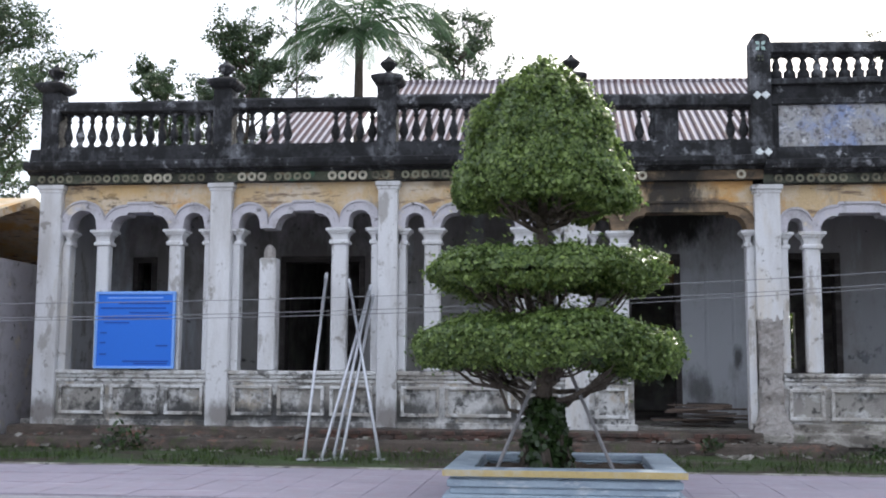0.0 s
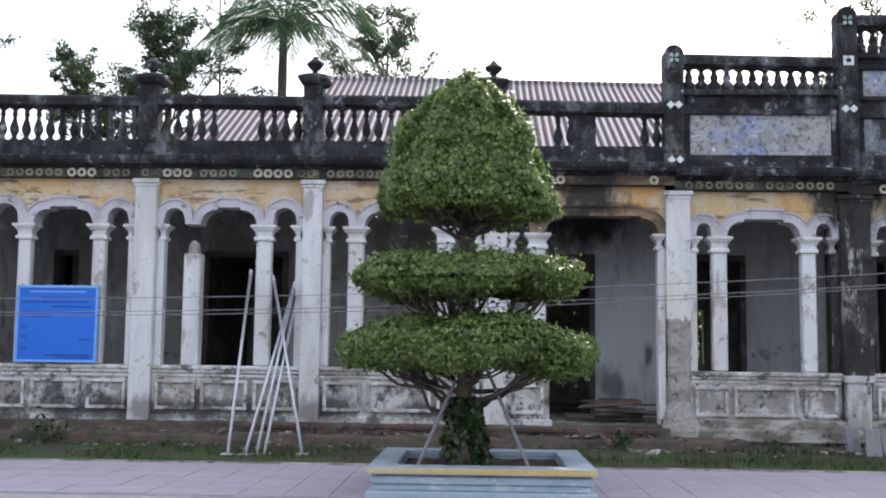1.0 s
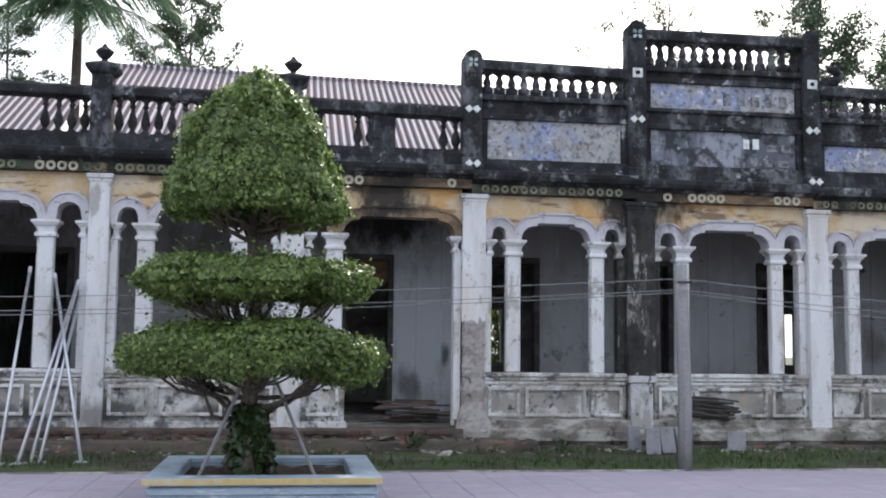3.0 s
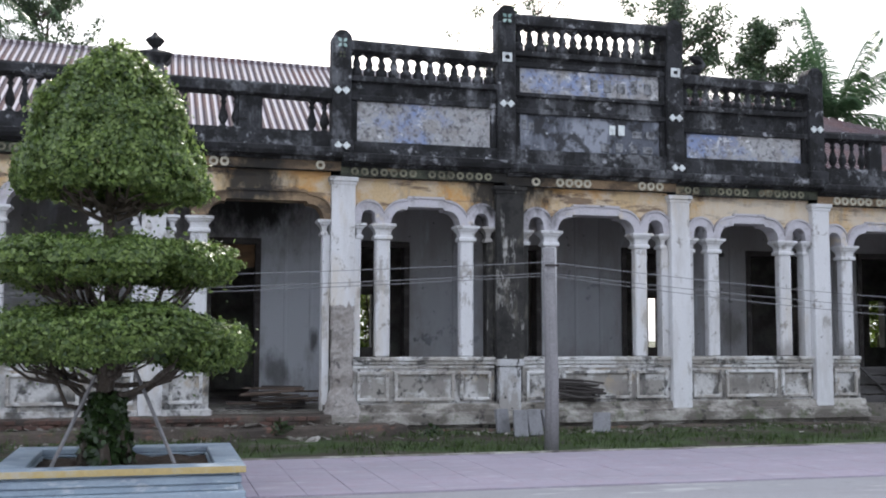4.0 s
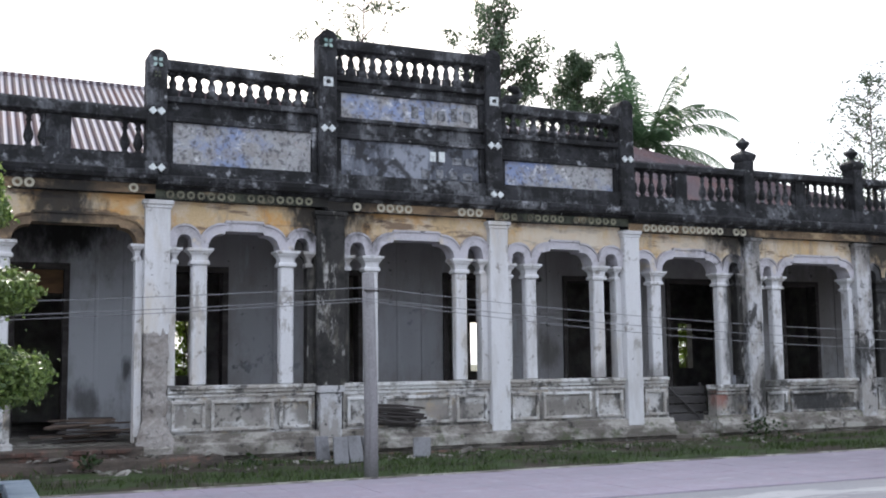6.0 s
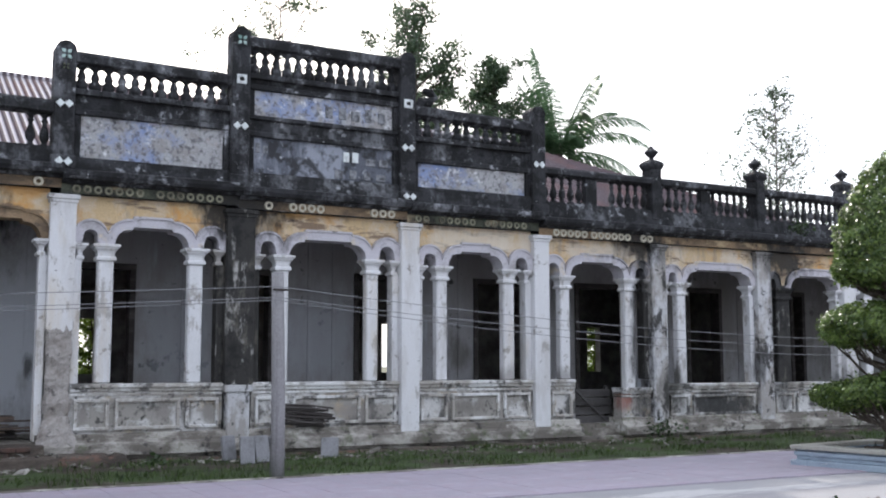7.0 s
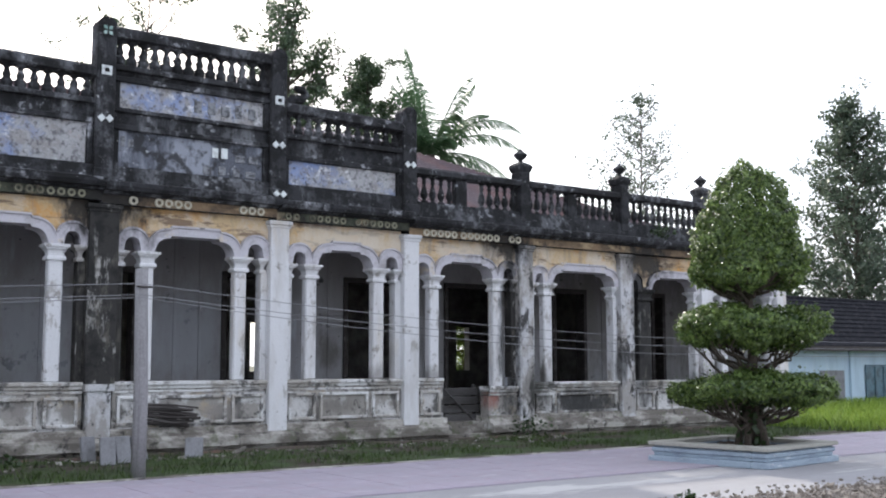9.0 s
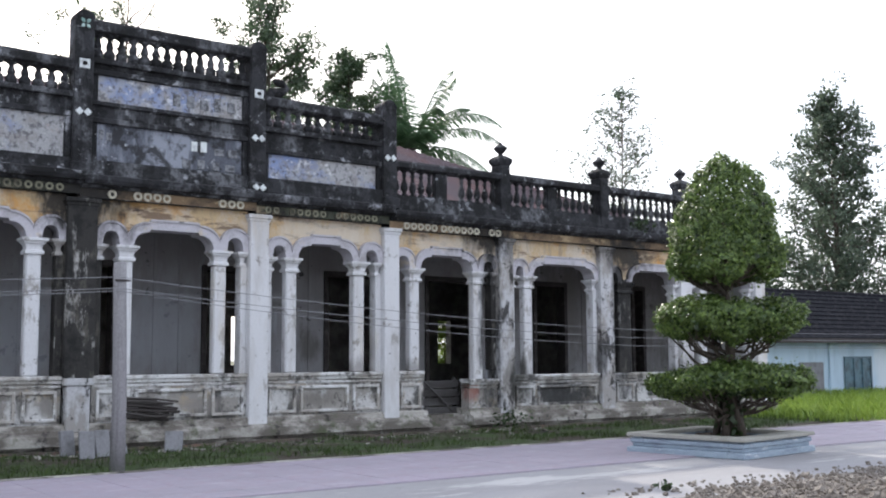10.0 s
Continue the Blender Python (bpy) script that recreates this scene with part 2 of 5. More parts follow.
M_TIMBER = surface("old_dark_timber", (0.06, 0.052, 0.05), [((0.13, 0.12, 0.115), 6, 0.5, 0.7, (0.2, 1, 1), 0.7, 3)], grain=0.4, bump_by=0.6)
M_TRANSOM = surface("brown_transom_timber", (0.2, 0.115, 0.06), [((0.08, 0.05, 0.03), 4, 0.45, 0.62, (0.3, 1, 1), 0.8, 3)], grain=0.3, bump_by=0.4)
M_PLANK = surface("old_brown_plank", (0.15, 0.11, 0.088), [((0.06, 0.048, 0.042), 5, 0.45, 0.62, (0.2, 1, 1), 0.8, 6)], grain=0.35, bump_by=0.5)
M_BOARD = surface("grey_old_board", (0.11, 0.105, 0.105), [((0.05, 0.046, 0.044), 4, 0.45, 0.62, (0.2, 1, 1), 0.8, 3), ((0.2, 0.19, 0.185), 7, 0.6, 0.68, (0.2, 1, 1), 0.6, 8)], grain=0.35, bump_by=0.6)
M_POLE = surface("weathered_pole_timber", (0.3, 0.29, 0.3), [((0.12, 0.12, 0.12), 5, 0.5, 0.7, (2, 2, 0.15), 0.7, 1)], grain=0.3, bump_by=0.5)
M_GREEN = surface("faded_green_tile", (0.1, 0.11, 0.08), [((0.03, 0.029, 0.026), 2.2, 0.42, 0.55, V1, 0.95, 1), ((0.34, 0.27, 0.18), 3, 0.56, 0.63, (0.5, 1, 1), 0.8, 4), ((0.08, 0.2, 0.13), 2, 0.61, 0.66, V1, 0.7, 9)], grain=0.35, bump_by=0.8, spots=SOOT[:4])
M_BROWNBAND = surface("stained_brown_frieze", (0.3, 0.21, 0.13), [((0.1, 0.075, 0.055), 1.8, 0.44, 0.58, (0.6, 1, 1.4), 0.9, 1), ((0.52, 0.4, 0.25), 2.4, 0.55, 0.63, (0.5, 1, 1), 0.8, 4), ((0.05, 0.045, 0.04), 5, 0.58, 0.66, V1, 0.8, 9)], grain=0.3, bump_by=0.8, spots=SOOT[:4])
M_RINGPALE = surface("pale_ring_tile", (0.62, 0.58, 0.47), [((0.25, 0.22, 0.17), 5, 0.55, 0.66, V1, 0.7, 2)], grain=0.2)
M_RING = surface("dim_ring_tile", (0.34, 0.33, 0.24), [((0.08, 0.07, 0.055), 1.8, 0.46, 0.62, V1, 0.9, 2)], grain=0.35)
M_TILEWHITE = surface("white_glazed_rosette", (0.68, 0.72, 0.72), [((0.3, 0.31, 0.32), 8, 0.5, 0.66, V1, 0.7, 2)], rough=0.35, grain=0.1, bump_by=0.1)
M_ROSE = surface("pale_green_glazed_tile", (0.42, 0.55, 0.52), [((0.1, 0.22, 0.19), 9, 0.5, 0.62, V1, 0.8, 2)], rough=0.35, grain=0.1, bump_by=0.1)
M_ROOF, roof_nt, roof_bs = nodes_of("lit_stripe_corrugated_roof")
roof_geo = roof_nt.nodes.new("ShaderNodeNewGeometry")
# Stripes at the sheet's pitch: light and shade of the corrugation, painted in.
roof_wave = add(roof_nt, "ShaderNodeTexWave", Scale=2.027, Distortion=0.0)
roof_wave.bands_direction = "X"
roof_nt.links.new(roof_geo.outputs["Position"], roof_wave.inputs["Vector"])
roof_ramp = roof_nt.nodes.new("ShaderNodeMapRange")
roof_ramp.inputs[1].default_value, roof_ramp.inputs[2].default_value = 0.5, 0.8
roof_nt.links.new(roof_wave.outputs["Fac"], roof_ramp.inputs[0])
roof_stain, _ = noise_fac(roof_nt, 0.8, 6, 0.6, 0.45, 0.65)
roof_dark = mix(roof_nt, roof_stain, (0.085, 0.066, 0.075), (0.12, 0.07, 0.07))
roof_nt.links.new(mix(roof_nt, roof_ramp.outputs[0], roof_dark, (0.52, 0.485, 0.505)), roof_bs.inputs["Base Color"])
roof_bs.inputs["Roughness"].default_value = 0.9
roof_bs.inputs["Specular IOR Level"].default_value = 0.08
M_DARKROOF = surface("dark_tile_roof", (0.024, 0.024, 0.029), [((0.06, 0.06, 0.066), 4, 0.5, 0.66, V1, 0.7, 3)], rough=0.95, spec=0.05, grain=0.35, bump_by=0.8)
M_WINDOW = surface("dim_teal_window", (0.09, 0.16, 0.2), [((0.03, 0.05, 0.06), 3, 0.45, 0.6, V1, 0.8, 3)], rough=0.3, grain=0.1)
M_BLUEWALL = surface("pale_blue_house_wall", (0.46, 0.58, 0.68), [((0.3, 0.38, 0.45), 1.5, 0.5, 0.7, STREAK, 0.6, 3), ((0.66, 0.7, 0.73), 0.7, 0.5, 0.62, STREAK, 0.7, 8)], grain=0.08)
M_BLUE = surface("blue_board_paint", (0.02, 0.16, 0.68), rough=0.5, grain=0.06, bump_by=0.05)
M_BLUEDARK = surface("dark_blue_lettering", (0.01, 0.07, 0.36), rough=0.5, grain=0.1, bump_by=0.05)
M_BLUELIGHT = surface("pale_blue_lettering", (0.2, 0.4, 0.85), rough=0.5, grain=0.05, bump_by=0.05)
M_STEEL = surface("galvanised_steel", (0.55, 0.56, 0.6), [((0.35, 0.35, 0.37), 8, 0.5, 0.7, V1, 0.6, 3)], rough=0.4, metal=0.7, grain=0.1, bump_by=0.1)
M_WIRE = surface("grey_cable", (0.2, 0.2, 0.21), rough=0.6, bump_by=0.0)
M_BARK = surface("grey_brown_bark", (0.1, 0.08, 0.065), [((0.2, 0.18, 0.16), 9, 0.5, 0.7, (2, 2, 0.5), 0.7, 3)], grain=0.4, bump_by=0.8)
M_SOIL = surface("dark_planter_soil", (0.08, 0.055, 0.04), [((0.03, 0.025, 0.02), 6, 0.45, 0.65, V1, 0.8, 1)], grain=0.4, bump_by=1.0)
M_PLANTBLUE = surface("pale_blue_planter_paint", (0.33, 0.4, 0.47), [((0.2, 0.24, 0.3), 2.4, 0.48, 0.66, (1, 1, 3), 0.75, 2), ((0.58, 0.6, 0.62), 5, 0.58, 0.66, (0.6, 0.6, 2), 0.7, 5), ((0.12, 0.12, 0.12), 6, 0.64, 0.7, V1, 0.6, 8)], rough=0.7, grain=0.14)
M_PLANTYELLOW = surface("ochre_planter_rim_paint", (0.5, 0.38, 0.17), [((0.45, 0.43, 0.38), 3, 0.48, 0.64, V1, 0.75, 2), ((0.2, 0.18, 0.14), 6, 0.6, 0.7, V1, 0.6, 4)], rough=0.7, grain=0.15)
M_PLANTTAN = surface("greyed_planter_rim_paint", (0.38, 0.37, 0.33), [((0.25, 0.24, 0.21), 3, 0.5, 0.66, V1, 0.75, 2)], rough=0.75, grain=0.15)
M_PAVE = surface("lilac_paving_tile", (0.38, 0.335, 0.4), [((0.28, 0.265, 0.3), 0.7, 0.4, 0.65, (0.6, 2, 1), 0.75, 3), ((0.47, 0.43, 0.48), 3, 0.55, 0.68, (0.4, 1.6, 1), 0.6, 5), ((0.2, 0.185, 0.2), 1.6, 0.62, 0.7, (0.35, 2, 1), 0.6, 9), ((0.33, 0.24, 0.27), 5, 0.5, 0.66, (1, 1, 1), 0.5, 12)], rough=0.75, grain=0.2, bump_by=0.25)
M_JOINT = surface("paving_joint", (0.34, 0.305, 0.355), grain=0.2)
# The palest streaked layer puts patches of sunlight into the road's colour.
M_ROAD = surface("pale_road_sun_patches", (0.33, 0.325, 0.34), [((0.27, 0.26, 0.27), 0.6, 0.45, 0.6, (0.5, 1.4, 1), 0.75, 3), ((0.5, 0.49, 0.49), 0.8, 0.56, 0.62, (0.35, 1.3, 1), 0.8, 7), ((0.2, 0.19, 0.18), 4, 0.6, 0.7, V1, 0.55, 4)], grain=0.15, bump_by=0.5)
M_EARTH = surface("mossy_earth", (0.075, 0.06, 0.045), [((0.045, 0.075, 0.022), 1.0, 0.44, 0.54, (0.6, 1, 1), 0.9, 3), ((0.17, 0.15, 0.13), 2.4, 0.58, 0.66, (0.5, 1, 1), 0.8, 4), ((0.025, 0.022, 0.018), 3, 0.52, 0.62, (0.5, 1, 1), 0.8, 8)], grain=0.5, bump_by=1.0)
M_RUBBLE = surface("pale_rubble_gravel", (0.3, 0.265, 0.235), [((0.13, 0.11, 0.095), 4, 0.42, 0.6, V1, 0.85, 3), ((0.45, 0.42, 0.39), 7, 0.58, 0.66, V1, 0.6, 5)], grain=0.35, bump_by=1.0)
M_BRICK = surface("exposed_red_brick", (0.15, 0.085, 0.068), [((0.06, 0.05, 0.045), 3, 0.42, 0.58, V1, 0.9, 3), ((0.26, 0.22, 0.19), 6, 0.6, 0.68, V1, 0.7, 6)], grain=0.35, bump_by=1.0)
M_SLAB = surface("grey_stone_slab", (0.25, 0.25, 0.265), [((0.12, 0.12, 0.12), 4, 0.48, 0.66, V1, 0.8, 3)], grain=0.25, bump_by=0.6)
L_TOPIARY = leaf_material("clipped_shrub_leaf", (0.05, 0.095, 0.028), (0.34, 0.45, 0.14), 0.5)
# Darkened leaf copy: shade inside the crowns put into colour; shoots and weeds share it.
L_TOPIARY_DARK = leaf_material("shade_toned_leaf", (0.02, 0.04, 0.012), (0.05, 0.09, 0.025))
L_SHRUB = leaf_material("loose_shrub_leaf", (0.035, 0.072, 0.02), (0.26, 0.36, 0.1), 0.45)
L_TREE = leaf_material("tree_leaf", (0.04, 0.075, 0.04), (0.12, 0.17, 0.085), 0.35)
L_PALM = leaf_material("palm_leaflet", (0.06, 0.12, 0.06), (0.17, 0.27, 0.14), 0.5)
# Paler and greyer than the nearer leaves: distance haze mixed into the colour.
L_FAR = leaf_material("hazed_far_tree_leaf", (0.06, 0.09, 0.065), (0.15, 0.19, 0.13), 0.5)
L_GRASS = leaf_material("grass_blade", (0.03, 0.06, 0.014), (0.1, 0.15, 0.04))
L_GRASS_SUN = leaf_material("tall_lime_grass", (0.14, 0.24, 0.03), (0.32, 0.42, 0.08))


# ---------------------------------------------------------------- mesh tools
class Geo:
    """Collects points and faces of one mesh."""

    def __init__(self):
        self.v, self.f = [], []

    def push(self, verts, faces):
        n = len(self.v)
        self.v.extend(tuple(p) for p in verts)
        self.f.extend(tuple(i + n for i in f) for f in faces)
        return self

    def box(self, x0, x1, y0, y1, z0, z1, bevel=0.0):
        """A box; with bevel its upright and level edges are cut."""
        if not bevel:
            p = [(x, y, z) for z in (z0, z1) for x, y in ((x0, y0), (x1, y0), (x1, y1), (x0, y1))]
            return self.push(p, [(3, 2, 1, 0), (4, 5, 6, 7), (0, 1, 5, 4), (1, 2, 6, 5), (2, 3, 7, 6), (3, 0, 4, 7)])
        b, rings = bevel, []
        for z, i in ((z0, b), (z0 + b, 0), (z1 - b, 0), (z1, b)):
            c = b
            rings.append([(x0 + i + c, y0 + i, z), (x1 - i - c, y0 + i, z), (x1 - i, y0 + i + c, z), (x1 - i, y1 - i - c, z),
                          (x1 - i - c, y1 - i, z), (x0 + i + c, y1 - i, z), (x0 + i, y1 - i - c, z), (x0 + i, y0 + i + c, z)])
        f = [tuple(reversed(range(8))), tuple(range(24, 32))]
        for r in range(3):
            f += [(r * 8 + k, r * 8 + (k + 1) % 8, r * 8 + 8 + (k + 1) % 8, r * 8 + 8 + k) for k in range(8)]
        return self.push([p for r in rings for p in r], f)

    def lathe(self, x, y, profile, n=12, square=False):
        """Turns a profile of (radius, z) about an upright axis; square: four sides, lying along the axes."""
        n = 4 if square else n
        k0 = math.sqrt(2) if square else 1.0
        a0 = math.pi / 4 if square else 0.0
        pts = [(x + r * k0 * math.cos(a0 + 2 * math.pi * k / n), y + r * k0 * math.sin(a0 + 2 * math.pi * k / n), z) for r, z in profile for k in range(n)]
        f = [tuple(reversed(range(n))), tuple(range(len(pts) - n, len(pts)))]
        for r in range(len(profile) - 1):
            f += [(r * n + k, r * n + (k + 1) % n, r * n + n + (k + 1) % n, r * n + n + k) for k in range(n)]
        return self.push(pts, f)

    def stack(self, x0, x1, y0, y1, levels):
        """One rectangular moulding: levels of (spread, z) from bottom to top."""
        pts = [p for o, z in levels for p in ((x0 - o, y0 - o, z), (x1 + o, y0 - o, z), (x1 + o, y1 + o, z), (x0 - o, y1 + o, z))]
        f = [(3, 2, 1, 0), tuple(range(len(pts) - 4, len(pts)))]
        for r in range(len(levels) - 1):
            f += [(r * 4 + k, r * 4 + (k + 1) % 4, r * 4 + 4 + (k + 1) % 4, r * 4 + 4 + k) for k in range(4)]
        return self.push(pts, f)

    def pierced(self, xs, zs, holes, y0, y1):
        """A wall from y0 to y1 on a grid of xs and zs, open where holes has the cell (i, k)."""
        nx, nz = len(xs), len(zs)
        pts = [(x, y, z) for y in (y0, y1) for z in zs for x in xs]

        def at(i, k, s):
            return s * nx * nz + k * nx + i

        def full(i, k):
            return 0 <= i < nx - 1 and 0 <= k < nz - 1 and (i, k) not in holes

        f = []
        for i in range(nx - 1):
            for k in range(nz - 1):
                if not full(i, k):
                    continue
                a, b, c, d = (i, k), (i + 1, k), (i + 1, k + 1), (i, k + 1)
                f.append([at(*q, 0) for q in (a, b, c, d)])
                f.append([at(*q, 1) for q in (d, c, b, a)])
                for (p, q), cell in (((a, b), (i, k - 1)), ((b, c), (i + 1, k)), ((c, d), (i, k + 1)), ((d, a), (i - 1, k))):
                    if not full(*cell):
                        f.append([at(*p, 0), at(*p, 1), at(*q, 1), at(*q, 0)])
        return self.push(pts, f)

    def tube(self, line, radii, n=7):
        """A tapered tube along a line of points."""
        line = [Vector(p) for p in line]
        pts = []
        for i, p in enumerate(line):
            d = (line[min(i + 1, len(line) - 1)] - line[max(i - 1, 0)]).normalized()
            u = d.cross(Vector((0.31, 0.87, 0.13)) if abs(d.y) < 0.9 else Vector((1, 0, 0))).normalized()
            w = d.cross(u)
            r = float(radii[i]) if isinstance(radii, (list, tuple)) else radii
            pts += [p + r * (math.cos(2 * math.pi * k / n) * u + math.sin(2 * math.pi * k / n) * w) for k in range(n)]
        f = [tuple(reversed(range(n))), tuple(range(len(pts) - n, len(pts)))]
        for r in range(len(line) - 1):
            f += [(r * n + k, r * n + (k + 1) % n, r * n + n + (k + 1) % n, r * n + n + k) for k in range(n)]
        return self.push(pts, f)

    def extrude_x(self, profile, x0, x1):
        """Sweeps a closed outline of (y, z), given anticlockwise seen from +x, from x0 to x1."""
        n = len(profile)
        p = [(x0, y, z) for y, z in profile] + [(x1, y, z) for y, z in profile]
        f = [tuple(reversed(range(n))), tuple(range(n, 2 * n))]
        f += [(k, (k + 1) % n, n + (k + 1) % n, n + k) for k in range(n)]
        return self.push(p, f)

    def mesh(self, name, material, smooth=False):
        me = bpy.data.meshes.new(name)
        me.from_pydata(self.v, [], self.f)
        bm = bmesh.new()
        bm.from_mesh(me)
        bmesh.ops.recalc_face_normals(bm, faces=bm.faces)
        bm.to_mesh(me)
        bm.free()
        me.materials.append(material)
        if smooth:
            me.shade_smooth()
        return me


def part(name, geo, material, parent, label="", smooth=False):
    """One mesh object under a thing or a part."""
    ob = new(name, geo if isinstance(geo, bpy.types.Mesh) else geo.mesh(name, material, smooth))
    ob.parent = parent
    if label:
        ob["label"] = label
    return ob


def thing(name, label, category, group="", at=(0, 0, 0)):
    ob = new(name)
    ob.location = at
    return tagged(ob, label, category, group)


def setting(name, geo, material, label, category):
    return tagged(new(name, geo.mesh(name, material)), label, category, kind="structure")


def leaf_cloud(name, centres, normals, size, material, parent, rng, flat=0.5, label="", long=1.6):
    """Many small folded leaves at the given places, turned round the given directions."""
    n = len(centres)
    c = np.asarray(centres, float)
    d = np.asarray(normals, float) + rng.normal(0, flat, (n, 3))
    d /= np.linalg.norm(d, axis=1)[:, None] + 1e-9
    u = np.cross(d, rng.normal(0, 1, (n, 3)))
    u /= np.linalg.norm(u, axis=1)[:, None] + 1e-9
    w = np.cross(d, u)
    s = size * rng.uniform(0.6, 1.25, (n, 1))
    p = np.stack([c - u * s * long / 2, c + w * s / 2 - d * s * 0.12, c + u * s * long / 2, c - w * s / 2 - d * s * 0.12], 1).reshape(-1, 3)
    me = bpy.data.meshes.new(name)
    me.vertices.add(4 * n)
    me.vertices.foreach_set("co", p.astype(np.float32).ravel())
    me.loops.add(4 * n)
    me.loops.foreach_set("vertex_index", np.arange(4 * n, dtype=np.int32))
    me.polygons.add(n)
    me.polygons.foreach_set("loop_start", np.arange(0, 4 * n, 4, dtype=np.int32))
    me.update(calc_edges=True)
    me.materials.append(material)
    ob = new(name, me)
    ob.parent = parent
    if label:
        ob["label"] = label
    return ob


# ---------------------------------------------------------------- ground
FY = 18.5                                   # front of the arcade
EDGE = 14.85                                # back edge of the pavement
g = Geo()
xs = [-400, -60] + [-30 + 0.4 * i for i in range(176)] + [80, 400]
ys = [-400, -40, 6.0, 11.55, 14.0, EDGE, EDGE + 0.02] + [15.1 + 0.3 * i for i in range(13)] + [30, 80, 600]


def ground_z(x, y):
    """Level in front, with a low bank of earth towards the building."""
    if y <= EDGE:
        return -0.02
    k = min(1.0, max(0.0, (y - EDGE) / 3.4))
    return 0.01 + 0.02 * k + 0.05 * k * noise.noise(Vector((x * 0.9, y * 1.3, 3))) + 0.03 * noise.noise(Vector((x * 2.1, y * 2.3, 8)))


g.push([(x, y, ground_z(x, y)) for y in ys for x in xs],
       [(j * len(xs) + i, j * len(xs) + i + 1, (j + 1) * len(xs) + i + 1, (j + 1) * len(xs) + i) for j in range(len(ys) - 1) for i in range(len(xs) - 1)])
ground = setting("ground", g, M_EARTH, "mossy dark earth round the old building", "ground")
road = setting("road", Geo().box(-60, 80, -25, 11.5, -0.3, 0.0), M_ROAD, "pale worn concrete road before the building, sun patches in its colour", "road")
pavement = setting("pavement", Geo().box(-40, 60, 11.52, EDGE, -0.3, 0.004), M_JOINT, "lilac tiled pavement along the road", "pavement")
kerb = setting("kerb", Geo().box(-40, 60, EDGE, EDGE + 0.12, -0.2, 0.03, 0.01), M_PLINTH, "low mossy kerb between pavement and grass", "kerb")
tiles = Geo()
TW = 0.5
tile_rng = random.Random(4)
LOOSE = []
for i in range(-44, 76):
    for j in range(6):
        x0, y0 = i * TW, 11.54 + j * 0.55
        h = 0.016 + tile_rng.uniform(-0.002, 0.002)
        if -8 <= i < 42:
            LOOSE.append((x0 + TW / 2, y0 + 0.275, h))
            continue
        tiles.box(x0 + 0.006, x0 + TW - 0.006, y0 + 0.006, min(y0 + 0.544, EDGE - 0.004), 0.0, h)
paving = part("paving_rest", tiles, M_PAVE, pavement)
tagged(paving, kind="stuff")


# ---------------------------------------------------------------- the arcade building
building = thing("arcade_building", "long derelict white arcaded hall with a mould-black balustraded parapet", "building")

CAPS = [3.77, 3.77, 3.75, 3.67, 3.63, 3.59, 3.53, 3.46, 3.42, 3.4, 3.4]     # springing of the arches, bay by bay
FRZS = [4.58, 4.58, 4.57, 4.5, 4.42, 4.37, 4.33, 4.27, 4.24, 4.22, 4.22]  # top of the ochre frieze, bay by bay
COPE = 1.31                                 # top of the low front wall

# pilasters: name, x0, x1, material
PILASTERS = [(-9.6, -9.2, M_WHITE), (-6.47, -6.09, M_WHITE), (-3.5, -3.16, M_WHITE), (-0.33, 0.06, M_WHITE), (2.80, 3.21, M_WHITE), (5.76, 6.28, M_STAIN),
             (9.18, 9.57, M_WHITE), (12.2, 12.57, M_WHITE), (15.24, 15.65, M_PATCHY), (18.35, 18.8, M_PATCHY), (21.2, 21.62, M_WHITE), (24.2, 24.6, M_WHITE)]
# columns between the pilasters, bay by bay
COLUMNS = [[(-8.57, -8.29), (-7.24, -6.97)], [(-5.6, -5.3), (-4.33, -4.03)], [(-2.71, -2.42), (-1.15, -0.86)], [(0.45, 0.74)],
           [(3.58, 3.86), (5.1, 5.38)], [(6.68, 6.96), (8.46, 8.75)], [(9.95, 10.24), (11.48, 11.79)], [(12.86, 13.16), (14.54, 14.86)],
           [(16.0, 16.3)], [(19.0, 19.5)], [(22.0, 22.3)]]
HALF = 0.13
RIGHT = 8                                   # first bay of the lower wing


def bay_supports(k):
    """Intervals that carry the arches of bay k, with the half columns at its ends."""
    a, b = PILASTERS[k][1], PILASTERS[k + 1][0]
    inner = COLUMNS[k]
    left = a + HALF if inner[0][0] - a > 0.3 else a
    right = b - HALF
    return [(a, left)] + inner + [(right, b)]


def arch_height(x, xa, xb, grow, CAP):
    """Underside of an arch over the opening xa to xb, widened by grow; None beyond it."""
    w = (xb - xa) / 2
    c = (xa + xb) / 2
    d = abs(x - c)
    if d > w + grow:
        return None
    if w < 0.42:
        r = w + grow
        return CAP + 0.115 + math.sqrt(max(r * r - d * d, 0.0)) * (0.95 if w < 0.3 else 0.85)
    r = 0.235 + grow
    flat = w + grow - r
    if d <= flat - 0.05:
        return CAP + 0.305 + grow
    if d <= flat:
        return CAP + 0.255 + grow
    e = d - flat
    return CAP + 0.02 + math.sqrt(max(r * r - e * e, 0.0))


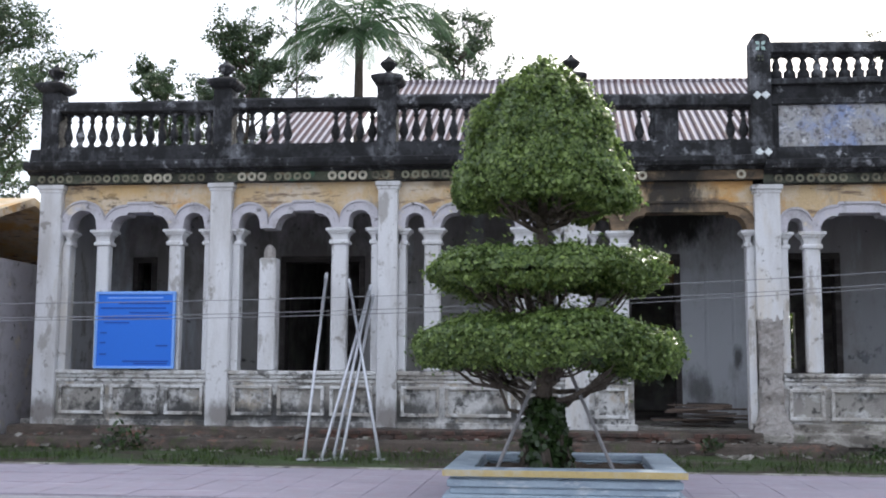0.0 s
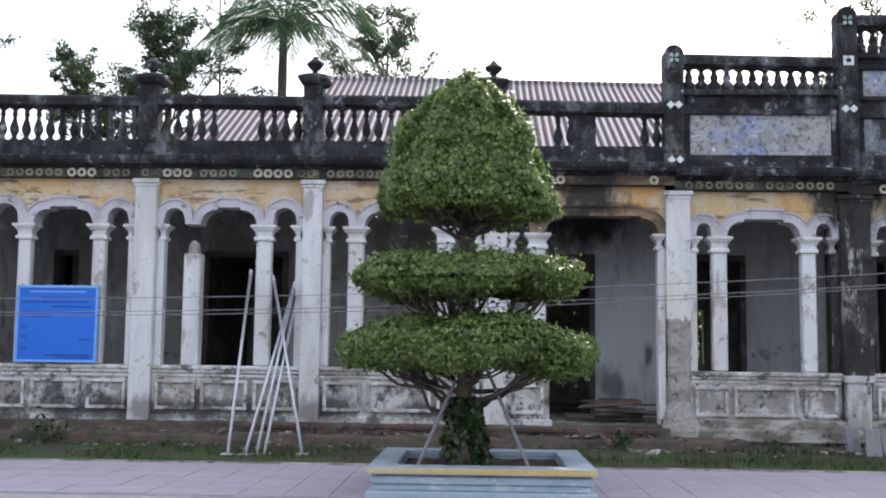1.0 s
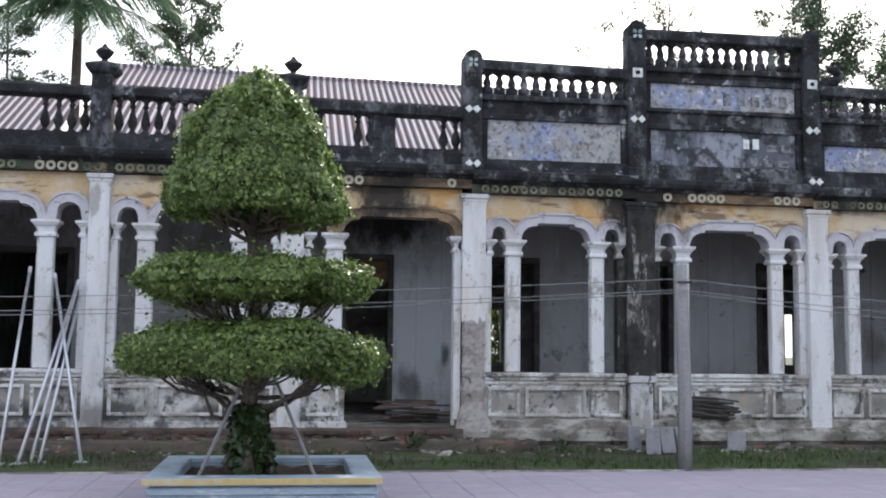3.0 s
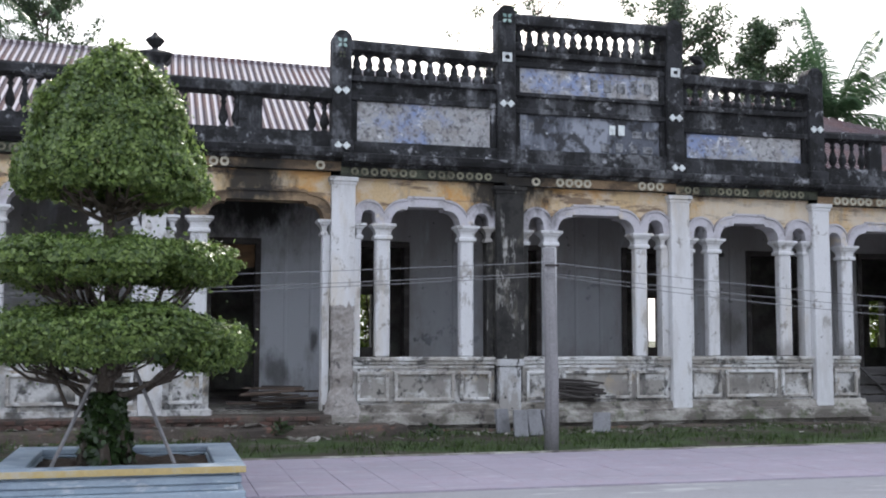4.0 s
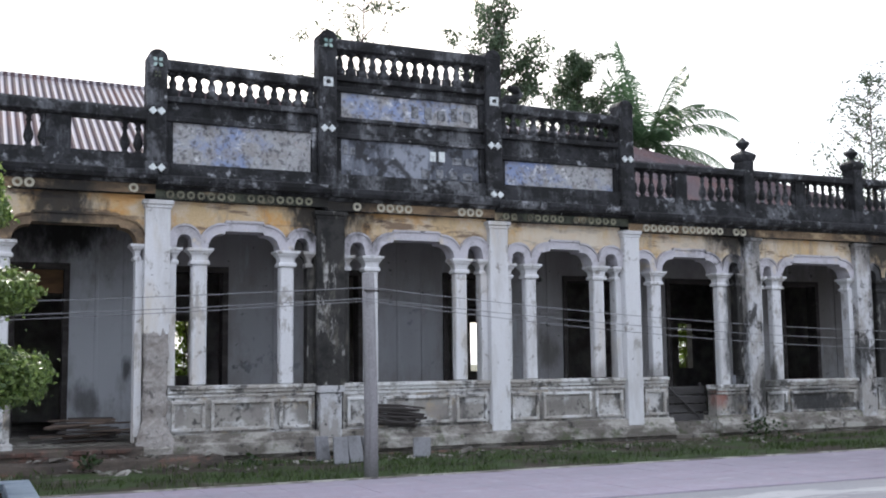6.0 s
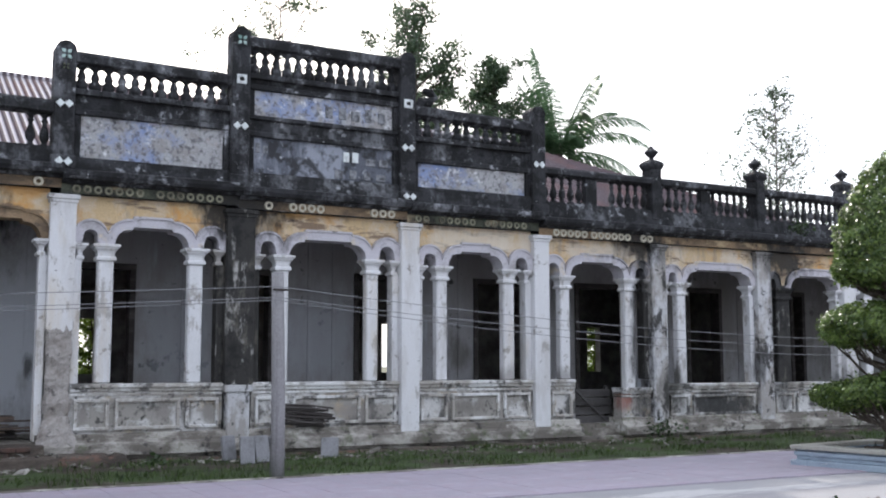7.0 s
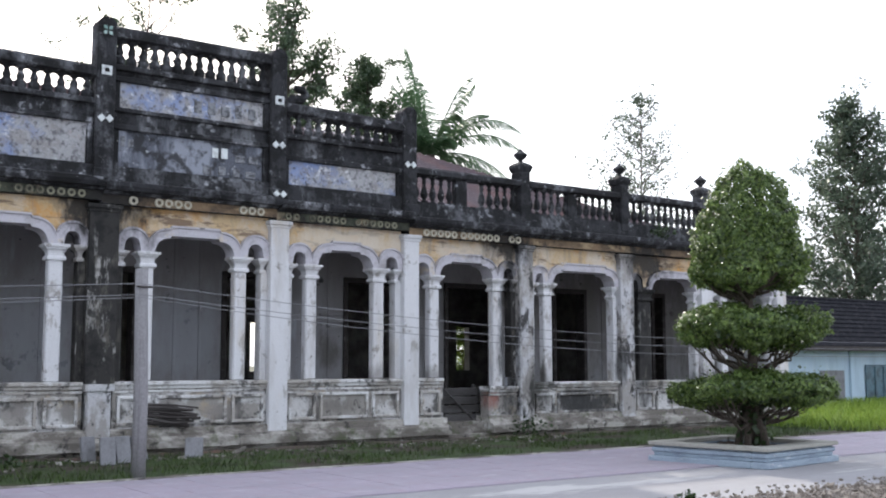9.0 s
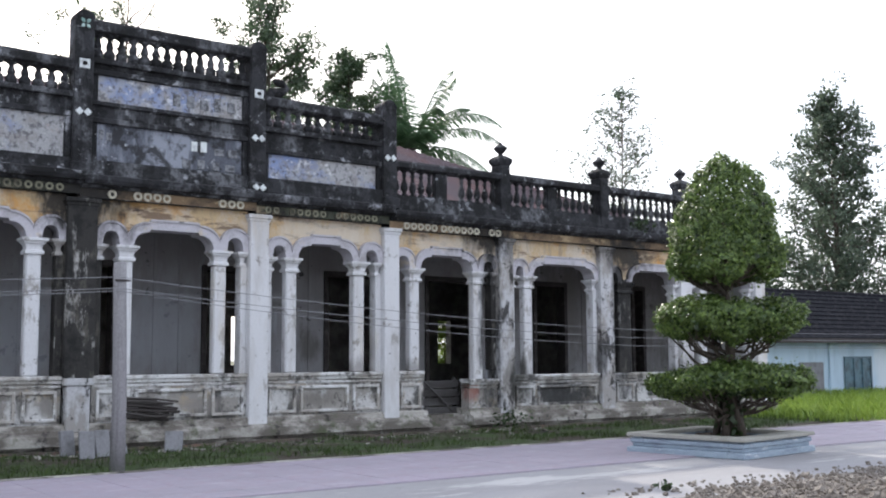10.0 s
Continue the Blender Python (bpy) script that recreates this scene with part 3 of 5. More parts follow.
def arch_wall(k):
    """Frieze wall over bay k with its arches cut out, and the raised moulding round them."""
    sup = bay_supports(k)
    CAP, FRZ = CAPS[k], FRZS[k]
    spans = [(sup[i][1], sup[i + 1][0]) for i in range(len(sup) - 1)]
    a, b = PILASTERS[k][1], PILASTERS[k + 1][0]
    n = int((b - a) / 0.022)
    px = [a + (b - a) * i / n for i in range(n + 1)]
    lo, out = [], []
    for x in px:
        h = [arch_height(x, s, e, 0, CAP) for s, e in spans]
        o = [arch_height(x, s, e, 0.15, CAP) for s, e in spans]
        lo.append(max([v for v in h if v is not None], default=CAP))
        out.append(max([v for v in o if v is not None], default=CAP + 0.02))
    wall, band, line = Geo(), Geo(), Geo()
    for target, bottom, top, y0, y1 in ((wall, [v + 0.02 for v in lo], [FRZ] * len(px), FY + 0.04, FY + 0.34), (band, lo, out, FY - 0.03, FY + 0.35), (line, out, [v + 0.035 for v in out], FY - 0.06, FY + 0.042)):
        m = len(px)
        pts = [(x, y0, z) for x, z in zip(px, bottom)] + [(x, y0, z) for x, z in zip(px, top)] + [(x, y1, z) for x, z in zip(px, bottom)] + [(x, y1, z) for x, z in zip(px, top)]
        f = []
        for i in range(m - 1):
            f += [(i, i + 1, m + i + 1, m + i), (2 * m + i, 3 * m + i, 3 * m + i + 1, 2 * m + i + 1), (i, 2 * m + i, 2 * m + i + 1, i + 1), (m + i, m + i + 1, 3 * m + i + 1, 3 * m + i)]
        f += [(0, m, 3 * m, 2 * m), (m - 1, 3 * m - 1, 4 * m - 1, 2 * m - 1)]
        target.push(pts, f)
    w = part("arch_wall", wall, M_YELLOW, building, "ochre frieze wall, paint flaking")
    part("arch_moulding", band, M_BROWNBAND if k == 3 else M_LILAC, w, "stained brown arch moulding, paint lost" if k == 3 else "lilac-grey arch moulding")
    part("hood_mould", line, M_BROWNBAND if k == 3 else M_LILAC, w, "thin raised hood mould")


def capital(geo, xa, xb, ya, yb, z):
    """Stepped capital ending at z."""
    geo.stack(xa, xb, ya, yb, [(0.0, z - 0.28), (0.034, z - 0.272), (0.038, z - 0.24), (0.03, z - 0.215), (0.008, z - 0.2), (0.01, z - 0.15), (0.024, z - 0.11), (0.052, z - 0.085), (0.06, z - 0.065), (0.06, z - 0.055), (0.088, z - 0.048), (0.092, z - 0.006), (0.085, z)])


def column(xa, xb, base, top, material=M_WHITE):
    """A square column with chamfered shaft, stepped capital and foot."""
    y0, y1 = FY + 0.03, FY + 0.22
    slim = min(0.055, 0.006 * abs(xa))
    xa, xb = (xa + slim, xb) if xa > 0 else (xa, xb - slim)
    shaft = part("column", Geo().box(xa, xb, y0, y1, base, top - 0.26, 0.025), material, building, "white plastered column")
    cap = Geo()
    capital(cap, xa, xb, y0, y1, top)
    part("capital", cap, material, shaft)
    return shaft


for k in range(len(COLUMNS)):
    arch_wall(k)
    CAP = CAPS[k]
    low = 1.18 if k >= RIGHT else COPE
    for xa, xb in COLUMNS[k]:
        if k == 1 and xa < -5.5:
            broken = part("column", Geo().box(xa, xb, FY + 0.02, FY + 0.3, COPE, 3.26, 0.02), M_WHITE, building, "broken white column without its capital")
            part("core", Geo().lathe((xa + xb) / 2, FY + 0.16, [(0.1, 3.26), (0.105, 3.36), (0.09, 3.44), (0.03, 3.5)], 7), M_BARE, broken, "bare cement core")
        elif k == 9:
            column(xa, xb, low, CAP, M_STAIN)
        elif k == 3 or k == 7:
            column(xa, xb, COPE if xa < 14 else 1.1, CAP)
        else:
            column(xa, xb, low, CAP)
    sup = bay_supports(k)
    for xa, xb in (sup[0], sup[-1]):
        if xb - xa > 0.05:
            first = xa == sup[0][0]
            half_mat = M_STAIN if (k, first) in ((4, False), (5, True), (7, False), (9, True)) else M_WHITE
            half = part("half_column", Geo().box(xa, xb, FY + 0.04, FY + 0.28, low if k != 3 or xa < 2 else 0.4, CAP - 0.26, 0.01), half_mat, building, "black-stained half column" if half_mat is M_STAIN else "white half column against the pilaster")
            cap = Geo()
            capital(cap, xa + (0.07 if xa == sup[0][0] else 0), xb - (0.07 if xa != sup[0][0] else 0), FY + 0.06, FY + 0.26, CAP)
            part("capital", cap, M_PATCHY if half_mat is M_STAIN else M_WHITE, half)

for i, (xa, xb, mat) in enumerate(PILASTERS):
    foot = 0.36
    FRZ = FRZS[min(i, len(FRZS) - 1)]
    low = 2.2 if i == 4 else 1.27 if i == 5 else foot
    shaft = Geo()
    if i == 4:
        edge = [(xa + (xb - xa) * q / 16, low + 0.14 * noise.noise(Vector((q * 0.45, 3, 1))) + 0.07 * noise.noise(Vector((q * 1.3, 7, 1)))) for q in range(17)]
        outline = edge + [(xb, FRZ - 0.02), (xa, FRZ - 0.02)]
        n = len(outline)
        shaft.push([(px, FY - 0.1, pz) for px, pz in outline] + [(px, FY + 0.36, pz) for px, pz in outline], [tuple(range(n)), tuple(range(2 * n - 1, n - 1, -1))] + [(q, (q + 1) % n, n + (q + 1) % n, n + q) for q in range(n)])
    else:
        shaft.box(xa, xb, FY - 0.1, FY + 0.36, low, FRZ - 0.02, 0.015)
    pil = part("pilaster", shaft, mat, building,
               "black-stained pilaster" if mat is M_STAIN else "patchy pilaster of peeling blackened plaster" if mat is M_PATCHY else "tall white plastered pilaster")
    cap = Geo().box(xa - 0.05, xb + 0.05, FY - 0.14, FY + 0.36, FRZ - 0.09, FRZ - 0.01, 0.01)
    cap.box(xa - 0.025, xb + 0.025, FY - 0.115, FY + 0.36, FRZ - 0.15, FRZ - 0.09, 0.01)
    part("pilaster_cap", cap, mat, pil)
    if i == 5:
        part("pedestal", Geo().box(xa + 0.05, xb - 0.06, FY - 0.12, FY + 0.36, foot, 1.15, 0.02).box(xa, xb - 0.01, FY - 0.15, FY + 0.36, 1.15, 1.272, 0.012), M_PATCHY, pil, "pale peeling pedestal")
    if i == 4:
        # lower part of this pilaster has lost its plaster down to the core
        core = Geo()
        prof = [(0.33, 0.2), (0.32, 0.4), (0.25, 0.6), (0.2, 0.8), (0.22, 1.0), (0.18, 1.2), (0.2, 1.4), (0.19, 1.6), (0.205, 1.8), (0.2, 2.0), (0.21, 2.15), (0.2, 2.4)]
        n = 28
        prof = [(prof[q][0] + (prof[q + 1][0] - prof[q][0]) * u / 4, prof[q][1] + (prof[q + 1][1] - prof[q][1]) * u / 4) for q in range(len(prof) - 1) for u in range(4)]
        pts = []
        for r, z in prof:
            for q in range(n):
                a = 2 * math.pi * q / n
                rr = r * (1 + 0.16 * noise.noise(Vector((math.cos(a) * 2.4, math.sin(a) * 2.4, z * 4))) + 0.1 * noise.noise(Vector((math.cos(a) * 7, math.sin(a) * 7, z * 15))))
                pts.append(((xa + xb) / 2 + 0.01 + rr * max(-0.8, min(0.8, math.cos(a))) * 1.2, FY + 0.12 + rr * max(-0.8, min(0.8, math.sin(a))) * 1.25, z))
        f = [tuple(range(len(pts) - n, len(pts)))]
        for r in range(len(prof) - 1):
            f += [(r * n + q, r * n + (q + 1) % n, r * n + n + (q + 1) % n, r * n + n + q) for q in range(n)]
        core.push(pts, f)
        part("bare_core", core, M_BARE, pil, "bare rough cement core where plaster fell")


def dado(xa, xb, top, panels=(), bottom=0.36):
    """Low front wall with coping and framed panels."""
    wall = part("low_wall", Geo().box(xa, xb, FY + 0.02, FY + 0.3, bottom, top - 0.09), M_DADO, building, "low front wall of peeling mouldy plaster")
    cope = Geo().box(xa, xb, FY - 0.06, FY + 0.36, top - 0.07, top, 0.012)
    cope.box(xa, xb, FY - 0.025, FY + 0.33, top - 0.13, top - 0.07, 0.008).box(xa, xb, FY - 0.005, FY + 0.32, top - 0.2, top - 0.155, 0.006)
    part("coping", cope, M_FRAME, wall)
    z0, z1 = 0.55 * top / 1.31, top - 0.25
    for pa, pb in panels:
        fr = Geo()
        fr.box(pa, pb, FY - 0.035, FY + 0.025, z1 - 0.055, z1, 0.008).box(pa, pb, FY - 0.035, FY + 0.025, z0, z0 + 0.055, 0.008)
        fr.box(pa, pa + 0.055, FY - 0.033, FY + 0.025, z0 + 0.05, z1 - 0.05, 0.008).box(pb - 0.055, pb, FY - 0.033, FY + 0.025, z0 + 0.05, z1 - 0.05, 0.008)
        part("panel_frame", fr, M_FRAME, wall)


for k in range(len(COLUMNS)):
    a, b = PILASTERS[k][1], PILASTERS[k + 1][0]
    top = 1.2 if k >= RIGHT else COPE
    if k == 3:
        dado(a, 0.8, top, [(a + 0.1, 0.7)])
    elif k == 7:
        dado(a, 13.24, top, [(a + 0.08, 13.16)])
        dado(14.45, b, 1.12, [])
    else:
        c = COLUMNS[k]
        third = [(a + 0.07, c[0][1] - 0.02), (c[0][1] + 0.08, c[-1][0] - 0.08), (c[-1][0] + 0.02, b - 0.07)] if len(c) > 1 else [(a + 0.1, c[0][1]), (c[0][1] + 0.1, b - 0.1)]
        dado(a, b, top, third)

# base course under the low wall, stepping out, and the rubble footing
for xa, xb in ((2.7, 13.3), (14.4, 24.8)):
    pr = [(FY - 0.22, 0.31), (FY - 0.19, 0.34), (FY - 0.09, 0.37), (FY - 0.07, 0.47), (FY - 0.03, 0.5), (FY + 0.4, 0.5), (FY + 0.4, -0.1), (FY - 0.1, -0.1), (FY - 0.1, 0.13), (FY - 0.22, 0.15)]
    part("base_course", Geo().extrude_x(pr, xa, xb), M_PLINTH, building, "stained moulded base course")


def ragged_ledge(x0, x1, y_out, z0, z1, seed, material=None):
    """A crumbling ledge whose front edge and top wander."""
    g = Geo()
    n = int((x1 - x0) / 0.16)
    pts = []
    for i in range(n + 1):
        x = x0 + (x1 - x0) * i / n
        a = 0.07 * noise.noise(Vector((x * 1.3, seed, 0))) + 0.05 * noise.noise(Vector((x * 4.1, seed, 2)))
        b = 0.04 * noise.noise(Vector((x * 1.1, seed, 5))) + 0.025 * noise.noise(Vector((x * 5, seed, 7)))
        pts += [(x, y_out - 0.05 + a, z0), (x, y_out + a, z1 - 0.03 + b), (x, y_out + 0.04 + a, z1 + b), (x, FY + 0.3, z1 + 0.01), (x, FY + 0.3, z0)]
    f = [(4, 3, 2, 1, 0), tuple(range(5 * n, 5 * n + 5))]
    for i in range(n):
        f += [(5 * i + k, 5 * i + 5 + k, 5 * i + 5 + (k + 1) % 5, 5 * i + (k + 1) % 5) for k in range(5)]
    return part("footing_ledge", g.push(pts, f), material or M_LEDGE, building, "crumbling dark earthy ledge")


part("base_course", Geo().box(-9.8, 0.85, FY - 0.06, FY + 0.4, 0.3, 0.46, 0.015), M_DADO, building, "stained base course")
ragged_ledge(-9.9, 2.8, FY - 0.34, -0.1, 0.36, 1.0)
ragged_ledge(-10.0, 4.0, FY - 0.75, -0.1, 0.2, 4.0)
ragged_ledge(2.7, 24.9, FY - 0.3, -0.1, 0.07, 9.0)

# entrance steps
for x0, x1, n in ((0.8, 2.75, 3), (13.26, 14.45, 3)):
    st = Geo()
    for i in range(n):
        st.box(x0, x1, FY - 0.1 + 0.3 * i, FY + 3, -0.05, 0.14 + 0.13 * i, 0.01)
    part("entrance_steps", st, M_PLINTH, building, "worn cement entrance steps")

# cornice along the whole front
END0, END1 = -9.8, 25.0
CORN = [(FY + 0.4, 4.58), (FY - 0.12, 4.58), (FY - 0.12, 4.74), (FY - 0.19, 4.75), (FY - 0.22, 4.79), (FY - 0.34, 4.8), (FY - 0.38, 4.87), (FY - 0.38, 4.94), (FY - 0.16, 4.99), (FY - 0.12, 5.24), (FY + 0.3, 5.24), (FY + 0.4, 5.0)]
SPANS = ((END0, -0.1, 1, M_GREEN), (-0.1, 2.95, 3, M_BROWNBAND), (2.95, 5.95, 4, M_GREEN), (5.95, 9.28, 5, M_BROWNBAND), (9.28, 12.3, 6, M_GREEN), (12.3, END1, 8, M_BROWNBAND))
for xa, xb, k0, band_mat in SPANS:
    dz = FRZS[k0] - 4.58
    up = {1: -0.02, 3: -0.06, 8: -0.3}.get(k0, -0.2)
    part("cornice", Geo().extrude_x([(y, z + (dz if z < 5 else up)) for y, z in CORN], xa, xb), M_BLACK, building, "mould-black moulded cornice")
    part("ring_frieze", Geo().box(xa, xb, FY - 0.13, FY - 0.11, 4.585 + dz, 4.745 + dz), band_mat, building,
         "faded green frieze set with ring tiles" if band_mat is M_GREEN else "stained brown frieze with patches of ring tiles")


# parapet: posts, rails, balusters, panels
def baluster_mesh(h, r, name):
    p = [(0.9, 0.0), (0.9, 0.06), (0.55, 0.09), (0.5, 0.14), (0.85, 0.24), (1.0, 0.33), (0.85, 0.44), (0.45, 0.62), (0.38, 0.72), (0.7, 0.77), (0.45, 0.82), (0.5, 0.9), (0.9, 0.94), (0.9, 1.0)]
    return Geo().lathe(0, 0, [(r * a, h * b) for a, b in p], 8).mesh(name, M_BLACK, True)


def post(x, z0, z1, finial=True, w=0.17, material=M_BLACK, brim=0.1):
    """Parapet post with plinth, neck and a pointed finial or a rounded head."""
    ob = part("parapet_post", Geo().box(x - w, x + w, FY - 0.16, FY + 0.2, z0, z1, 0.02), material, building, "mould-black parapet post")
    y = FY + 0.02
    if finial:
        part("post_cap", Geo().lathe(x, y, [(w + 0.01, z1), (w + brim * 0.6, z1 + 0.04), (w + brim, z1 + 0.1), (w + brim, z1 + 0.15), (w, z1 + 0.2), (0.07, z1 + 0.24)], square=True), material, ob)
        part("finial", Geo().lathe(x, y, [(0.06, z1 + 0.22), (0.05, z1 + 0.28), (0.1, z1 + 0.32), (0.16, z1 + 0.4), (0.15, z1 + 0.43), (0.05, z1 + 0.5), (0.02, z1 + 0.55)], 8), material, ob, "pointed turned finial")
    else:
        head = [(x + w * math.cos(a), z1 - 0.01 + w * math.sin(a)) for a in [math.pi * i / 10 for i in range(11)]]
        n = len(head)
        f = [tuple(range(n)), tuple(range(2 * n - 1, n - 1, -1))] + [(i, (i + 1) % n, n + (i + 1) % n, n + i) for i in range(n)]
        part("post_head", Geo().push([(a, FY - 0.16, z) for a, z in head] + [(a, FY + 0.2, z) for a, z in head], f), material, ob, "rounded post head")
    return ob


def rosette(x, z, parent, material, size=0.13):
    """Glazed star tile of four petals set on a post."""
    r = Geo()
    for q in range(4):
        a = math.pi / 4 + q * math.pi / 2
        ca, sa = math.cos(a), math.sin(a)
        pts = [(0.02, 0), (size * 0.6, size * 0.3), (size, 0), (size * 0.6, -size * 0.3)]
        p = [(x + u * ca - v * sa, FY - 0.185, z + u * sa + v * ca) for u, v in pts]
        p += [(a0, FY - 0.158, c0) for a0, _, c0 in p]
        r.push(p, [(0, 1, 2, 3), (7, 6, 5, 4), (0, 4, 5, 1), (1, 5, 6, 2), (2, 6, 7, 3), (3, 7, 4, 0)])
    part("rosette", r, material, parent, "glazed star-shaped tile")


def twin_diamond(x, z, parent, s=0.07, out=0.185):
    """Two white glazed diamonds side by side."""
    r = Geo()
    for dx in (-s, s):
        p = [(x + dx - s, FY - out, z), (x + dx, FY - out, z - s), (x + dx + s, FY - out, z), (x + dx, FY - out, z + s)]
        p += [(a, FY - out + 0.027, c) for a, _, c in p]
        r.push(p, [(0, 1, 2, 3), (7, 6, 5, 4), (0, 4, 5, 1), (1, 5, 6, 2), (2, 6, 7, 3), (3, 7, 4, 0)])
    part("diamond_tile", r, M_TILEWHITE, parent, "white glazed diamond tiles")


BAL_TALL = baluster_mesh(0.62, 0.085, "baluster")
BAL_MID = Geo().lathe(0, 0, [(0.1, 0.0), (0.1, 0.15), (0.085, 0.17), (0.055, 0.2), (0.075, 0.25), (0.062, 0.31), (0.04, 0.37), (0.05, 0.41), (0.09, 0.44), (0.1, 0.48)], 8).mesh("baluster", M_BLACK, True)


def balustrade(x0, x1, z0, h, rail, mesh, step, solid=(), drop=0.0, gone=(), label="mould-black balustrade of turned balusters"):
    """Balusters between two posts on a ledge at z0, with a rail on top that falls by drop towards its end."""
    g = Geo()
    pr = [(FY - 0.1, 0), (FY - 0.15, 0.03), (FY - 0.15, rail - 0.05), (FY - 0.1, rail), (FY + 0.14, rail), (FY + 0.19, rail - 0.05), (FY + 0.19, 0.03), (FY + 0.14, 0)]
    m = len(pr)
    g.push([(x0, y, z + z0 + h) for y, z in pr] + [(x1, y, z + z0 + h - drop) for y, z in pr], [tuple(reversed(range(m))), tuple(range(m, 2 * m))] + [(i, (i + 1) % m, m + (i + 1) % m, m + i) for i in range(m)])
    top = part("balustrade", g, M_BLACK, building, label)
    part("ledge", Geo().box(x0, x1, FY - 0.12, FY + 0.16, z0 - 0.1, z0, 0.01), M_BLACK, top)
    n = max(2, int(round((x1 - x0) / step)))
    for i in range(n):
        x = x0 + (x1 - x0) * (i + 0.5) / n
        if any(a < x < b for a, b in (*solid, *gone)):
            continue
        b = part("baluster", mesh, M_BLACK, top)
        b.location = (x, FY + 0.02, z0)
        b.scale = (1, 1, (h + 0.005 - drop * (i + 0.5) / n) / (0.48 if mesh is BAL_MID else 0.62))
        b.rotation_euler = (0, 0, 0.7 * i)
    for a, b in solid:
        part("solid_panel", Geo().box(a, b, FY - 0.06, FY + 0.1, z0, z0 + h - drop * 0.5, 0.01), M_BLACK, top)
    return top


P_X = [-9.45, -6.28, -3.36, -0.19, 2.95, 5.95, 9.28, 12.3, 15.4, 18.5, 21.4, 24.6]
Z_LEFT, Z_RIGHT = 5.25, 4.99
for i, x in enumerate(P_X):
    if i < 4:
        post(x, 5.0, 6.25 if i < 3 else 6.19)
    elif i > 7:
        post(x, 4.75, 5.88, w=0.14, brim=0.055)
for i in range(4):
    a, b = P_X[i] + 0.17, P_X[i + 1] - 0.17
    if i < 3:
        balustrade(a, b, Z_LEFT, 0.62, 0.21, BAL_TALL, 0.215, drop=0.03, gone=((-4.95, -4.36),) if i == 1 else ())
    else:
        balustrade(a, b, 5.17, 0.61, 0.23, BAL_TALL, 0.215, [(1.2, 1.6)], drop=0.05, gone=((0.42, 0.76), (1.62, 2.3)))
for i in range(7, 11):
    a, b = P_X[i] + 0.14, P_X[i + 1] - 0.14
    balustrade(a, b, Z_RIGHT - 0.02, 0.56, 0.17, BAL_TALL, 0.22, [(a + 1.2, a + 1.5)] if i == 8 else [(a + 1.1, a + 1.4)] if i == 7 else [], gone=((13.75, 14.2),) if i == 7 else ())

# stepped centre with sign panels
pd = post(2.95, 4.7, 6.82, False)
pe = post(5.95, 4.65, 7.51, False)
pf = post(9.28, 4.6, 7.5, False)
pg = post(12.3, 4.55, 6.78, False)
rosette(2.95, 6.75, pd, M_ROSE, 0.11)
rosette(2.95, 6.54, pd, M_GREEN, 0.07)
rosette(5.95, 7.42, pe, M_ROSE, 0.11)
for p, x, z in ((pd, 2.95, 4.93), (pe, 5.95, 4.86), (pf, 9.28, 4.81), (pg, 12.3, 4.78)):
    part("post_plinth", Geo().box(x - 0.2, x + 0.2, FY - 0.23, FY - 0.1, z - 0.13, z + 0.11, 0.02), M_BLACK, p)
    if p in (pd, pf):
        twin_diamond(x, z, p, out=0.256)
for p, x, z in ((pe, 5.95, 6.7), (pf, 9.28, 6.635)):
    sq = part("square_tile", Geo().box(x - 0.09, x + 0.09, FY - 0.185, FY - 0.159, z - 0.085, z + 0.085, 0.005), M_TILEWHITE, p, "white square tile with a dark flower")
    part("flower", Geo().lathe(x, FY - 0.187, [(0.035, z - 0.03), (0.045, z), (0.035, z + 0.03)], 6), M_BLACK, sq)
for p, x, z in ((pd, 2.95, 5.91), (pe, 5.95, 5.85), (pf, 9.28, 5.77), (pg, 12.3, 5.71)):
    twin_diamond(x, z, p)


def parapet_wall(x0, x1, z0, z1, panel, material, label):
    """Solid part of the parapet with a sunk panel in a raised frame."""
    back = part("parapet_wall", Geo().box(x0, x1, FY - 0.02, FY + 0.14, z0, z1), M_BLACK, building, "mould-black parapet wall")
    a, b = panel
    part("panel", Geo().box(x0 + 0.12, x1 - 0.12, FY - 0.032, FY - 0.021, a, b), material, back, label)
    fr = Geo()
    fr.box(x0, x1, FY - 0.1, FY - 0.022, b, b + 0.1, 0.015).box(x0, x1, FY - 0.08, FY - 0.022, a - 0.08, a, 0.015)
    fr.box(x0, x0 + 0.1, FY - 0.07, FY - 0.022, a, b, 0.01).box(x1 - 0.1, x1, FY - 0.07, FY - 0.022, a, b, 0.01)
    part("panel_frame", fr, M_BLACK, back)
    return back


parapet_wall(3.12, 5.78, 4.75, 6.12, (5.05, 5.76), M_PANEL, "peeling blue and grey panel")
w1 = parapet_wall(6.12, 9.11, 4.7, 6.06, (4.98, 5.7), M_PANEL_DARK, "blackened sign panel with worn letters")
w2 = parapet_wall(6.12, 9.11, 6.06, 6.77, (6.1, 6.56), M_PANEL, "grey sign panel with worn letters")
parapet_wall(9.45, 12.13, 4.65, 5.95, (4.97, 5.52), M_PANEL, "peeling blue-grey panel")
balustrade(3.12, 5.78, 6.2, 0.42, 0.21, BAL_MID, 0.215, drop=0.05)
balustrade(6.12, 9.11, 6.86, 0.45, 0.23, BAL_MID, 0.215)
balustrade(9.45, 12.13, 6.04, 0.39, 0.22, BAL_MID, 0.215, drop=0.05)


